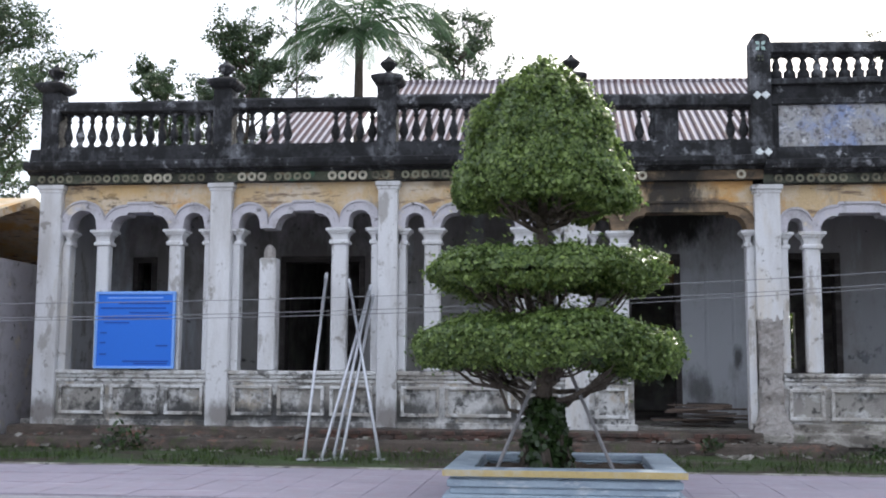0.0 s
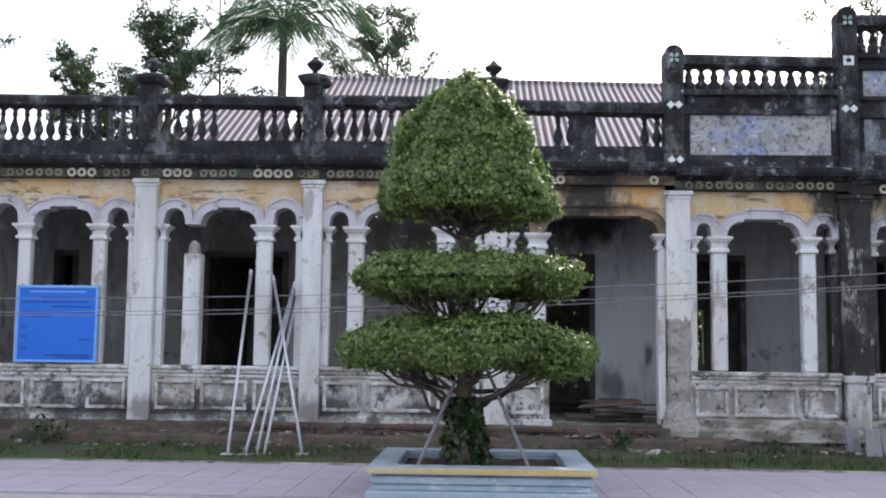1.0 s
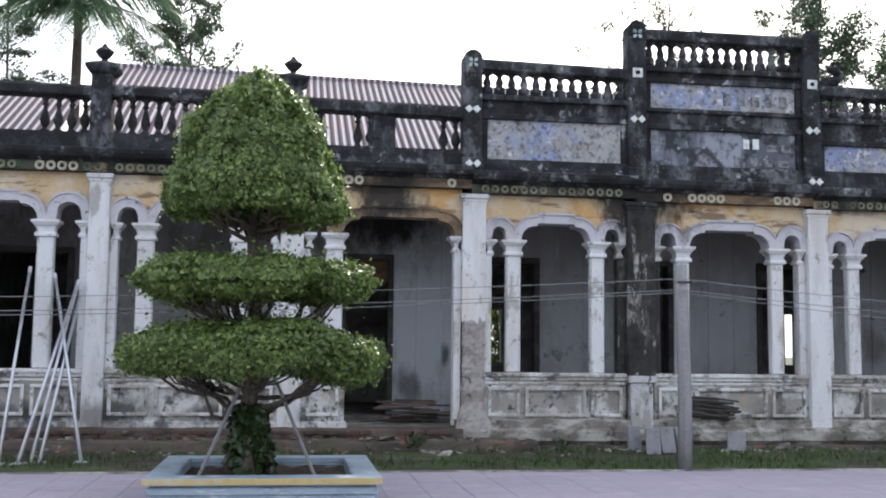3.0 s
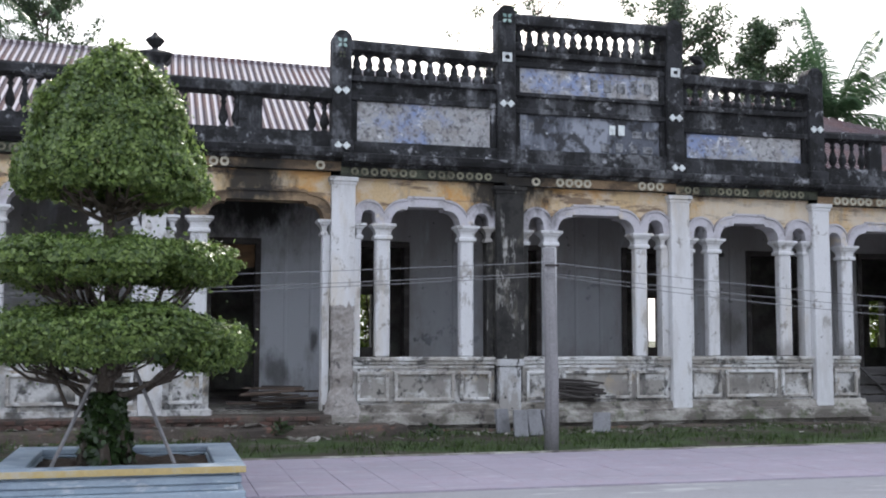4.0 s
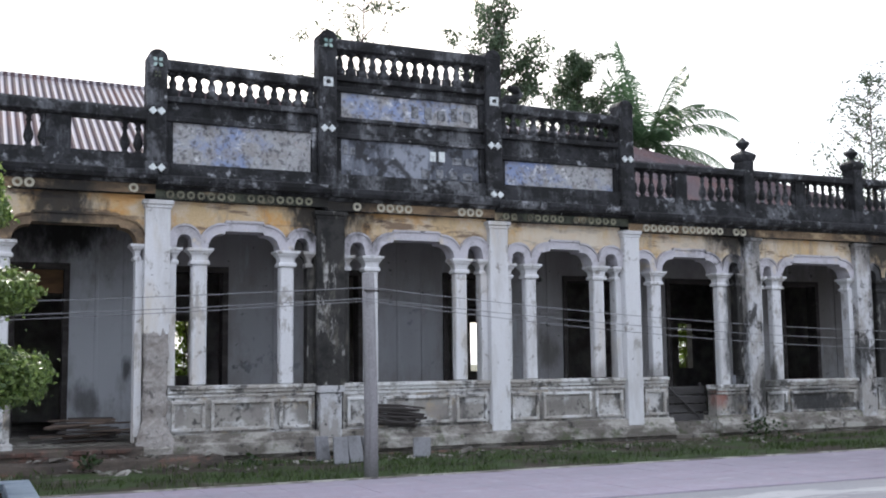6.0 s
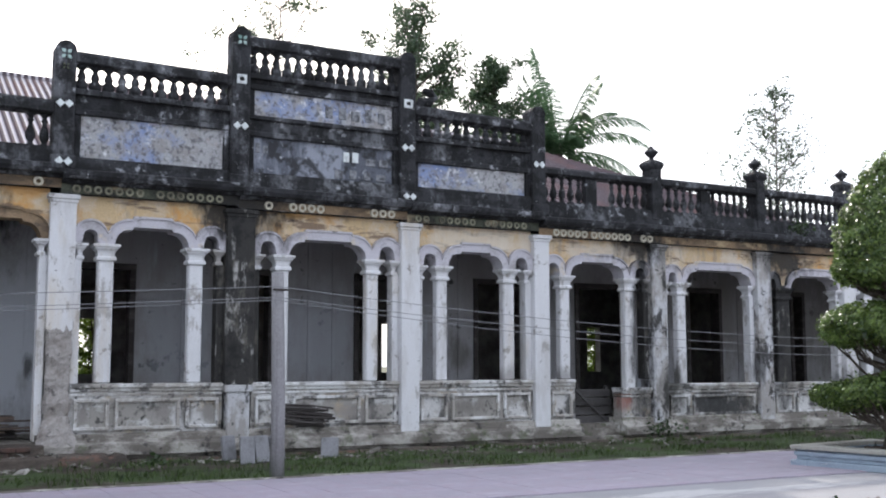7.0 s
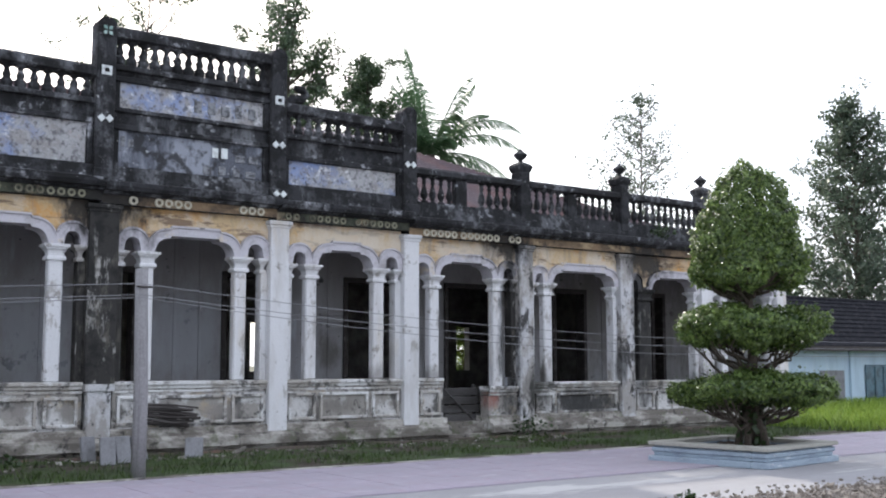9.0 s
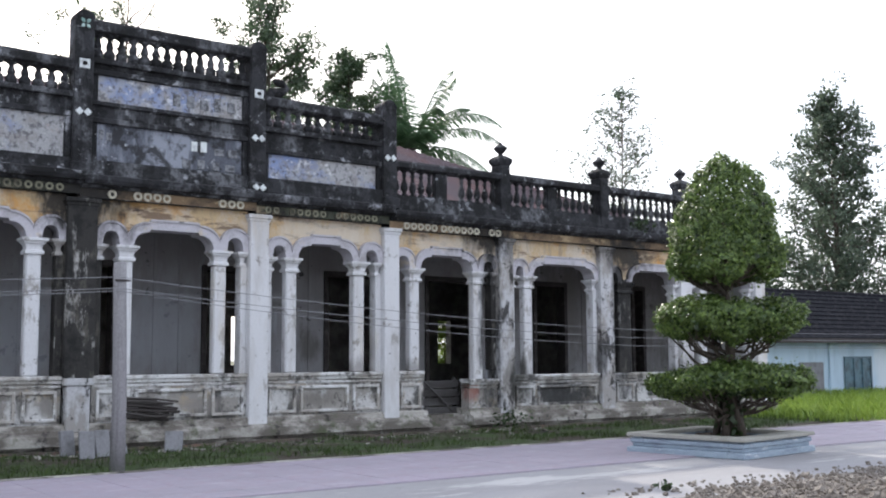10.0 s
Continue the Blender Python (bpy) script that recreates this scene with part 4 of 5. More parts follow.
# worn relief letters on the sign panels, too worn to read
def worn_marks(wall, x0, x1, z0, z1, n, seed, material=M_PANEL):
    r = random.Random(seed)
    for i in range(n):
        x = x0 + (x1 - x0) * (i + 0.5) / n
        w = (x1 - x0) / n * r.uniform(0.24, 0.36)
        g = Geo().box(x - w, x + w, FY - 0.046, FY - 0.03, z0, z0 + (z1 - z0) * r.uniform(0.7, 1.0), 0.006)
        part("worn_letter", g, material, wall, "worn unreadable relief letter")


worn_marks(w2, 7.55, 8.9, 6.2, 6.46, 5, 3, M_WORN)
worn_marks(w1, 7.95, 8.32, 5.4, 5.6, 2, 5, M_TILEWHITE)
worn_marks(w1, 8.4, 8.95, 5.36, 5.55, 2, 15, M_WORN)
worn_marks(w1, 6.24, 6.52, 5.42, 5.6, 2, 25, M_WORN)
worn_marks(w1, 7.75, 8.9, 5.08, 5.26, 4, 9, M_WORN)


# ring tiles under the cornice
def ring_mesh(material):
    g = Geo()
    n = 14
    pts = []
    for r, y in ((0.082, 0.0), (0.075, -0.03), (0.04, -0.03), (0.036, 0.0)):
        pts += [(r * math.cos(2 * math.pi * k / n), y, r * math.sin(2 * math.pi * k / n)) for k in range(n)]
    f = [(q * n + k, q * n + (k + 1) % n, (q + 1) * n + (k + 1) % n, (q + 1) * n + k) for q in range(3) for k in range(n)]
    return g.push(pts, f).mesh("ring_tile", material)


RING = ring_mesh(M_RING)
RING_PALE = ring_mesh(M_RINGPALE)
ring_rng = random.Random(8)
# pale clusters (first place, count), then the dim row on the green stretches
for x0, n in ((-7.6, 3), (-5.9, 3), (-4.3, 4), (0.8, 2), (2.59, 1), (6.5, 1), (6.96, 4), (8.58, 3), (12.72, 5), (13.68, 6), (15.0, 2)):
    k0 = next(k for a, b, k, _ in SPANS if a <= x0 < b)
    for i in range(n):
        ring = part("ring_tile", RING_PALE, M_RINGPALE, building, "pale cream ring tile")
        ring.location = (x0 + 0.178 * i, FY - 0.131, FRZS[k0] + 0.085)
for xa, xb, k0, band_mat in SPANS:
    if band_mat is not M_GREEN:
        continue
    for i in range(int((xb - xa - 0.3) / 0.172)):
        x = xa + 0.24 + 0.172 * i
        if any(a - 0.16 < x < b + 0.16 for a, b in ((-7.6, -7.24), (-5.9, -5.54), (-4.3, -3.77))) or ring_rng.random() < 0.12:
            continue
        ring = part("ring_tile", RING, M_RING, building)
        ring.location = (x, FY - 0.131, FRZS[k0] + 0.085)
        ring.scale = (0.86, 0.7, 0.86)


# ---------------------------------------------------------------- veranda and rooms behind
BY = 21.2                                   # back wall of the veranda
floor = setting("floor", Geo().box(-9.7, 24.8, FY + 0.1, 27.5, -0.1, 0.38), M_PLINTH, "dirty cement veranda floor", "floor")
ceiling = setting("ceiling", Geo().box(-9.7, 24.8, FY + 0.34, 27.5, 4.6, 4.72), M_INNER, "grey stained veranda ceiling", "ceiling")
DOORS = [(-8.95, -8.5), (-5.9, -4.25), (0.85, 1.85), (3.65, 4.8), (6.4, 7.6), (9.45, 10.5), (12.4, 13.9), (15.2, 16.8), (18.65, 19.8), (22.3, 22.8)]
DTOP = 3.46
wall_x = [-9.7] + [v for d in DOORS for v in d] + [24.8]
wall = Geo().pierced(wall_x, [0.38, DTOP, 4.6], {(2 * i + 1, 0) for i in range(len(DOORS))}, BY, BY + 0.25)
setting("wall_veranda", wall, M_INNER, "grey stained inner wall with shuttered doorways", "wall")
door_label = "dark timber frame of an open doorway"
for a, b in DOORS:
    fr = Geo().box(a - 0.02, a + 0.09, BY - 0.05, BY + 0.28, 0.39, DTOP, 0.008).box(b - 0.09, b + 0.02, BY - 0.05, BY + 0.28, 0.39, DTOP, 0.008)
    fr.box(a - 0.02, b + 0.02, BY - 0.055, BY + 0.285, DTOP - 0.02, DTOP + 0.1, 0.008)
    tagged(new("door_frame", fr.mesh("door_frame", M_TIMBER)), door_label, "door frame", "veranda doorways", "structure")
setting("door_transom", Geo().box(0.94, 1.76, BY + 0.06, BY + 0.1, 3.0, DTOP - 0.02, 0.006), M_TRANSOM, "brown timber panel over the open doorway", "door panel")
# thin upright battens on the wall
for x in (-7.3, -6.2, -3.2, -2.2, 2.35, 2.85, 5.75, 6.4, 8.4, 8.95, 11.4, 12.0, 14.6, 17.3, 18.0, 20.4, 21.3):
    part("batten", Geo().box(x - 0.03, x + 0.03, BY - 0.02, BY + 0.002, 0.39, 4.58, 0.005), M_INNER, bpy.data.objects["wall_veranda"])
# cross walls at the ends, rear wall with a few window openings to daylight
setting("wall_west", Geo().box(-9.75, -9.5, FY + 0.36, 27.5, 0.38, 5.0), M_WHITE, "white end wall", "wall")
setting("wall_east", Geo().box(24.6, 24.85, FY + 0.36, 27.5, 0.38, 5.0), M_WHITE, "white end wall", "wall")
RY = 27.3
WINDOWS = [(4.85, 5.25), (8.15, 8.42), (12.98, 13.3), (15.93, 16.1), (20.0, 20.5)]
rear_x = [-9.7] + [v for d in WINDOWS for v in d] + [24.8]
rear = Geo().pierced(rear_x, [0.38, 1.4, 2.75, 4.6], {(2 * i + 1, 1) for i in range(len(WINDOWS))}, RY, RY + 0.25)
setting("wall_rear", rear, M_DARKROOM, "dark rear wall with small window openings", "wall")
for x in (-6.5, -1.0, 22.0):
    setting("wall_partition", Geo().box(x, x + 0.15, BY + 0.25, RY, 0.38, 4.6), M_DARKROOM, "dark partition wall between rooms", "wall")


# ---------------------------------------------------------------- roofs behind the parapet
def corrugated(name, x0, x1, y0, z0, y1, z_ridge, hip0=0.0, hip1=0.0, label="", fall=0.0):
    """A pitched roof slope of corrugated sheet between eave (y0, z0) and ridge (y1, z1), cut back at its ends."""
    g = Geo()
    pitch = 0.155
    n = int((x1 - x0) / (pitch / 8))
    pts = []
    for i in range(n + 1):
        x = x0 + (x1 - x0) * i / n
        z1 = z_ridge - fall * (x - x0)
        d = 0.026 * math.cos(2 * math.pi * x / pitch)
        k = 1.0
        if hip0 and x < x0 + hip0:
            k = min(k, (x - x0) / hip0)
        if hip1 and x > x1 - hip1:
            k = min(k, (x1 - x) / hip1)
        k = max(k, 0.01)
        pts += [(x, y0, z0 + d), (x, y0 + (y1 - y0) * k, z0 + (z1 - z0) * k + d), (x, y0 + (y1 - y0) * k, z0 + (z1 - z0) * k + d - 0.04), (x, y0, z0 + d - 0.04)]
    f = []
    for i in range(n):
        a, b = 4 * i, 4 * i + 4
        f += [(a, b, b + 1, a + 1), (a + 1, b + 1, b + 2, a + 2), (a + 2, b + 2, b + 3, a + 3), (a + 3, b + 3, b, a)]
    g.push(pts, f + [(0, 1, 2, 3), (4 * n + 3, 4 * n + 2, 4 * n + 1, 4 * n)])
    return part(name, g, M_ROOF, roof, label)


roof = thing("hall_roof", "pitched roof of faded red corrugated sheet with painted-in glints behind the parapet", "roof")
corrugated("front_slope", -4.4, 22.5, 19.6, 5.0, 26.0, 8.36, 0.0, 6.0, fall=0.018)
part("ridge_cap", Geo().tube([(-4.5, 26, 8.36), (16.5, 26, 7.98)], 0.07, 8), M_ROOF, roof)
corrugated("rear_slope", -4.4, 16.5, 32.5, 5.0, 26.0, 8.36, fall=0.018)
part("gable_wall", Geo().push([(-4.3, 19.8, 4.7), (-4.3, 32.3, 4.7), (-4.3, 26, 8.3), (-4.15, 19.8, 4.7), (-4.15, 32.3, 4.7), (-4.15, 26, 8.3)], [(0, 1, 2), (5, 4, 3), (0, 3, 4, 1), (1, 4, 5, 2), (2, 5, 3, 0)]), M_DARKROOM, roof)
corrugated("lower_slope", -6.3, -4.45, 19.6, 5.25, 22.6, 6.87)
setting("roof_deck", Geo().box(-9.75, 24.85, FY + 0.1, 32.6, 4.73, 4.95), M_BLACK, "flat concrete deck under the roofs", "roof")

# ---------------------------------------------------------------- clipped trees in planters
def planter(x0, x1, y0, y1, h, label, rim, lip, turn=0.0):
    """Square stepped masonry planter with an ochre rim and soil."""
    cx, cy = (x0 + x1) / 2, (y0 + y1) / 2
    ob = thing("tree_planter", label, "planter", "square tree planters", (cx, cy, 0))
    ob.rotation_euler = (0, 0, radians(turn))
    w, d = (x1 - x0) / 2, (y1 - y0) / 2

    def ring(o, z0, z1, wide):
        g = Geo()
        for a0, a1, b0, b1 in ((-w - o, w + o, -d - o, -d - o + wide), (-w - o, w + o, d + o - wide, d + o), (-w - o, -w - o + wide, -d - o + wide, d + o - wide), (w + o - wide, w + o, -d - o + wide, d + o - wide)):
            g.box(a0, a1, b0, b1, z0, z1, 0.012)
        return g

    part("foot_course", ring(0.03, 0.0, h * 0.3, 0.3), M_PLANTBLUE, ob)
    part("waist_course", ring(-0.04, h * 0.3, h * 0.5, 0.25), M_PLANTBLUE, ob)
    part("middle_course", ring(-0.01, h * 0.5, h * 0.72, 0.27), M_PLANTBLUE, ob)
    part("neck_course", ring(-0.04, h * 0.72, h * 0.8, 0.25), M_PLANTBLUE, ob)
    part("rim", ring(0.03, h * 0.8, h, 0.3), rim, ob)
    if lip:
        part("lip", Geo().box(-w - 0.03, w + 0.03, -d - 0.036, -d - 0.029, h * 0.81, h - 0.004), M_PLANTYELLOW, ob, "ochre painted lip")
    s = Geo()
    n = 14
    s.push([(-w + 0.2 + (2 * w - 0.4) * i / n, -d + 0.2 + (2 * d - 0.4) * j / n, h - 0.1 + 0.05 * noise.noise(Vector((i * 0.7, j * 0.7, x0)))) for j in range(n + 1) for i in range(n + 1)],
           [(j * (n + 1) + i, j * (n + 1) + i + 1, (j + 1) * (n + 1) + i + 1, (j + 1) * (n + 1) + i) for j in range(n) for i in range(n)])
    part("soil", s, M_SOIL, ob)
    return ob


def lump_points(profile, n, rng, seed, rough=0.07, inner=0.2):
    """Random places on and just under the skin of a turned shape: profile of (radius, z) from bottom to top."""
    pr = np.array(profile)
    seg = np.hypot(np.diff(pr[:, 0]), np.diff(pr[:, 1])) * (pr[:-1, 0] + pr[1:, 0] + 0.05)
    k = rng.choice(len(seg), n, p=seg / seg.sum())
    t = rng.random(n)
    r = pr[k, 0] * (1 - t) + pr[k + 1, 0] * t
    z = pr[k, 1] * (1 - t) + pr[k + 1, 1] * t
    a = rng.random(n) * 2 * math.pi
    dz, dr = pr[k + 1, 1] - pr[k, 1], pr[k + 1, 0] - pr[k, 0]
    nr, nz = dz, -dr
    ln = np.hypot(nr, nz) + 1e-6
    nr, nz = nr / ln, nz / ln
    bumpy = np.array([noise.fractal(Vector((math.cos(q) * 2.2 + seed, math.sin(q) * 2.2, zz * 2.2)), 1.0, 2.0, 3) for q, zz in zip(a, z)])
    depth = rng.exponential(0.035, n) * np.where(rng.random(n) < inner, 3.0, 1.0)
    off = bumpy * rough - depth + np.where(rng.random(n) < 0.06, rng.uniform(0, 0.1, n), 0)
    rr = np.maximum(r + nr * off, 0)
    c = np.stack([rr * np.cos(a), rr * np.sin(a), z + nz * off], 1)
    d = np.stack([nr * np.cos(a), nr * np.sin(a), nz + 0.25], 1)
    return c, d


def limb(geo, rng, p, q, r0, r1, bend=0.1, n=6):
    p, q = Vector(p), Vector(q)
    ln = (q - p).length
    pts = []
    for i in range(n + 1):
        t = i / n
        w = Vector(rng.normal(0, 1, 3)) * bend * ln * 0.35 * math.sin(math.pi * t)
        pts.append(p.lerp(q, t) + w + Vector((0, 0, -bend * ln * math.sin(math.pi * t))))
    geo.tube(pts, [r0 + (r1 - r0) * i / n for i in range(n + 1)], 6)
    return pts


def clipped_tree(at, tiers, top, trunk_h, seed, label, leaf=0.039, density=1.0, stakes=(), rough=0.07, foot=2600, core=350, leaf_mat=None):
    """A shrub clipped into flat round tiers below a bell: trunk, limbs and leaf masses."""
    rng = np.random.default_rng(seed)
    ob = thing("topiary_tree", label, "tree", "clipped trees in planters", at)
    g = Geo()
    g.tube([(0.03 * math.sin(z * 3 + seed), 0.03 * math.cos(z * 2), z) for z in np.linspace(0.0, trunk_h, 12)], list(np.linspace(0.11, 0.045, 12)), 9)
    for q in range(5):
        a = q * 2 * math.pi / 5 + 0.4
        g.tube([(0.1 * math.cos(a), 0.1 * math.sin(a), 0.75), (0.17 * math.cos(a + 0.4), 0.17 * math.sin(a + 0.4), 0.35), (0.25 * math.cos(a + 0.6), 0.25 * math.sin(a + 0.6), 0.0)], [0.04, 0.055, 0.07], 7)
    part("trunk", g, M_BARK, ob, smooth=True)
    br = Geo()
    for prof in (*tiers, top):
        zb = prof[0][1]
        rm = max(r for r, _ in prof)
        for q in range(16):
            a = rng.random() * 2 * math.pi
            start = zb - rng.uniform(0.25, 0.75) * (1.0 if prof is not top else 0.5)
            e = rng.uniform(0.45, 0.9)
            pts = limb(br, rng, (0.05 * math.cos(a), 0.05 * math.sin(a), max(start, 0.35)), (rm * e * math.cos(a), rm * e * math.sin(a), zb + 0.08), 0.032, 0.012, 0.12)
            for _ in range(2):
                b = a + rng.uniform(-0.5, 0.5)
                limb(br, rng, pts[3], (rm * 0.85 * math.cos(b), rm * 0.85 * math.sin(b), zb + 0.15), 0.015, 0.006, 0.08, 4)
    part("branchwork", br, M_BARK, ob)
    for i, prof in enumerate((*tiers, top)):
        area = sum(math.hypot(r1 - r0, z1 - z0) * (r0 + r1) * math.pi for (r0, z0), (r1, z1) in zip(prof[:-1], prof[1:]))
        c, d = lump_points(prof, int(area * 5200 * density), rng, seed + i * 3.1, rough)
        crown = leaf_cloud("crown", c, d, leaf, leaf_mat or L_TOPIARY, ob, rng, 0.55, "dense clipped green foliage")
        # Inner leaves are coloured dark to stand for shade within the crown.
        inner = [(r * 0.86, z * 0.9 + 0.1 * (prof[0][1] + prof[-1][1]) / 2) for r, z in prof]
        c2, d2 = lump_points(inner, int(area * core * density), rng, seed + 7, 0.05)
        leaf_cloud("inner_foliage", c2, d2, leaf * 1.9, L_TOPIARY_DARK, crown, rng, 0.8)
    # shoots round the foot of the trunk
    n = foot
    a = rng.random(n) * 2 * math.pi
    z = rng.random(n) ** 0.8 * 0.75
    r = 0.09 + (0.24 - 0.2 * z) * rng.random(n)
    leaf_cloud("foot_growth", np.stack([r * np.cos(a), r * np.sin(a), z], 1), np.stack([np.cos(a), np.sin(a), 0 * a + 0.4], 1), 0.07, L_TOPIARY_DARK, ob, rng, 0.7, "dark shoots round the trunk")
    for (x0, y0), (x1, y1, z1) in stakes:
        part("stake", Geo().tube([(x0, y0, -0.05), (x1, y1, z1)], 0.022, 6), M_POLE, ob, "thin wooden support stake")
    return ob


planter(-1.55, 0.82, 11.35, 13.7, 0.36, "square pale blue stepped planter with an ochre lip", M_PLANTBLUE, True)
planter(13.58, 15.78, 10.85, 13.0, 0.33, "square pale blue stepped planter with a greyed rim", M_PLANTTAN, False, turn=8.0)
TIER1 = [(0.3, 1.52), (0.95, 1.42), (1.3, 1.42), (1.44, 1.53), (1.48, 1.68), (1.4, 1.81), (1.15, 1.91), (0.5, 1.95), (0.1, 1.96)]
TIER2 = [(0.2, 2.34), (0.85, 2.3), (1.18, 2.31), (1.31, 2.41), (1.32, 2.51), (1.2, 2.6), (0.95, 2.66), (0.4, 2.68), (0.1, 2.69)]
BELL1 = [(0.3, 3.27), (0.7, 3.2), (0.98, 3.2), (1.05, 3.33), (0.97, 3.6), (0.86, 4.0), (0.7, 4.32), (0.5, 4.56), (0.31, 4.7), (0.15, 4.8), (0.02, 4.95)]
down = 0.3
clipped_tree((-0.56, 12.5, 0.28), [[(r, z - down) for r, z in TIER1], [(r, z - down) for r, z in TIER2]], [(r, z - down) for r, z in BELL1], 3.6, 3,
             "green shrub clipped into two round tiers and a bell", leaf=0.036, density=0.8, rough=0.15, core=200, stakes=[((-0.55, -0.3), (-0.12, 0, 0.95)), ((0.75, -0.2), (0.25, 0, 1.1)), ((-0.3, 0.5), (0, 0.1, 0.9))])
TIER3 = [(0.3, 1.04), (0.9, 1.0), (1.3, 1.07), (1.4, 1.2), (1.32, 1.36), (0.9, 1.44), (0.1, 1.46)]
TIER4 = [(0.2, 2.05), (0.8, 2.0), (1.12, 2.07), (1.24, 2.24), (1.14, 2.42), (0.7, 2.52), (0.1, 2.55)]
BELL2 = [(0.15, 3.05), (0.55, 2.97), (0.88, 3.02), (0.97, 3.16), (0.93, 3.5), (0.8, 3.95), (0.7, 4.3), (0.57, 4.63), (0.42, 4.85), (0.22, 4.97), (0.03, 5.04)]
clipped_tree((14.85, 11.85, 0.25), [[(r, z - down) for r, z in TIER3], [(r, z - down) for r, z in TIER4]], [(r, z - down) for r, z in BELL2], 3.9, 9,
             "looser green shrub clipped into tiers and a tall bell", leaf=0.042, density=0.4, rough=0.24, foot=250, core=150, leaf_mat=L_SHRUB)

# ---------------------------------------------------------------- pole, wires, board, pipes
pole = thing("utility_pole", "short weathered timber pole carrying three cables", "pole", at=(5.58, 15.2, 0.0))
part("shaft", Geo().tube([(0, 0, -0.1), (0.01, 0, 1.0), (-0.01, 0, 2.0), (-0.03, 0, 2.98)], [0.108, 0.1, 0.096, 0.09], 10), M_POLE, pole, smooth=True)
part("bracket", Geo().box(-0.13, 0.1, -0.11, -0.09, 2.7, 2.73, 0.004), M_TIMBER, pole, "small dark bracket")


def cable(points, sag, label):
    """A sagging cable through the given points."""
    line = []
    for p, q in zip(points[:-1], points[1:]):
        for i in range(13):
            t = i / 12
            v = Vector(p).lerp(Vector(q), t)
            v.z -= sag * 4 * t * (1 - t)
            line.append(v)
    return tagged(new("cable", Geo().tube(line, 0.0055, 5).mesh("cable", M_WIRE)), label, "cable", "cables on the pole")


for dz, zl, zr, s in ((2.76, 2.26, 2.12, 0.1), (2.6, 2.06, 1.96, 0.1), (2.56, 2.02, 1.8, 0.12)):
    cable([(-30, 15.05, zl + 0.2), (-8.0, 15.05, zl), (5.5, 15.08, dz), (16.0, 15.05, zr), (40, 15.05, zr + 0.2)], s, "thin grey cable strung along the pavement")

board = thing("notice_board", "blue metal notice board with faded unreadable lines", "sign", at=(-7.76, FY - 0.1, COPE + 0.02))
part("sheet", Geo().box(-0.68, 0.68, 0.0, 0.03, 0.03, 1.3, 0.006), M_BLUE, board)
fr = Geo().box(-0.72, 0.72, -0.02, 0.05, 1.29, 1.34, 0.006).box(-0.72, 0.72, -0.02, 0.05, 0.0, 0.045, 0.006)
fr.box(-0.72, -0.675, -0.018, 0.048, 0.04, 1.3, 0.006).box(0.675, 0.72, -0.018, 0.048, 0.04, 1.3, 0.006)
part("frame", fr, M_BLUELIGHT, board, "paler blue frame")
lr = random.Random(3)
for a, b, z in ((-0.5, 0.5, 1.23), (-0.3, 0.62, 1.13), (-0.62, 0.55, 1.05), (-0.1, 0.6, 0.97), (-0.6, 0.6, 0.88), (-0.55, -0.1, 0.8), (-0.62, -0.5, 0.62), (-0.62, -0.52, 0.45), (0.4, 0.6, 0.4), (-0.62, -0.5, 0.25), (-0.2, 0.62, 0.13), (0.0, 0.6, 0.09)):
    part("line_of_writing", Geo().box(a, b, -0.006, 0.0, z - 0.012, z + 0.012), M_BLUELIGHT if z > 1.2 else M_BLUEDARK, board, "faded line of writing")


def steel_pipe(foot, head, label):
    """A galvanised pipe with a square foot plate."""
    f, h = Vector(foot), Vector(head)
    ob = thing("steel_pipe", label, "pipe", "steel pipes leaning on the front", f)
    part("pipe", Geo().tube([(0, 0, 0.02), h - f], 0.025, 10), M_STEEL, ob, smooth=True)
    part("foot_plate", Geo().box(-0.09, 0.09, -0.09, 0.09, 0.0, 0.025, 0.004), M_STEEL, ob)
    part("end_collar", Geo().tube([(h - f) * 0.965, (h - f)], 0.031, 10), M_STEEL, ob)
    return ob


PLAB = "galvanised steel pipe with a foot plate leaning on the wall"
for fx, fy, hx, hz in ((-4.12, 15.95, -4.37, 2.96), (-3.86, 15.95, -3.62, 2.68), (-3.72, 16.1, -3.6, 2.76), (-3.6, 16.1, -3.55, 2.6), (-3.05, 16.2, -3.98, 2.86)):
    steel_pipe((fx, fy, ground_z(fx, fy) + 0.005), (hx, FY - 0.14, hz), PLAB)


# ---------------------------------------------------------------- loose things along the front
def slab(x, y, w, h, lean, turn, label):
    ob = tagged(new("stone_slab", Geo().box(-w / 2, w / 2, -0.04, 0.04, 0, h, 0.012).mesh("stone_slab", M_SLAB)), label, "slab", "slabs leaning before the wall")
    ob.matrix_world = pose(x, y, ground_z(x, y), lean, 0, turn)


for x, y, w, h, lean, turn in ((5.66, 17.7, 0.24, 0.46, -12, 12), (5.84, 17.3, 0.24, 0.52, -20, -10), (6.12, 17.35, 0.26, 0.5, -18, 7), (6.42, 17.4, 0.24, 0.46, -22, 16), (7.32, 17.4, 0.3, 0.4, -26, -24)):
    slab(x, y, w, h * 0.9, lean, turn, "grey stone slab leaning in the grass")

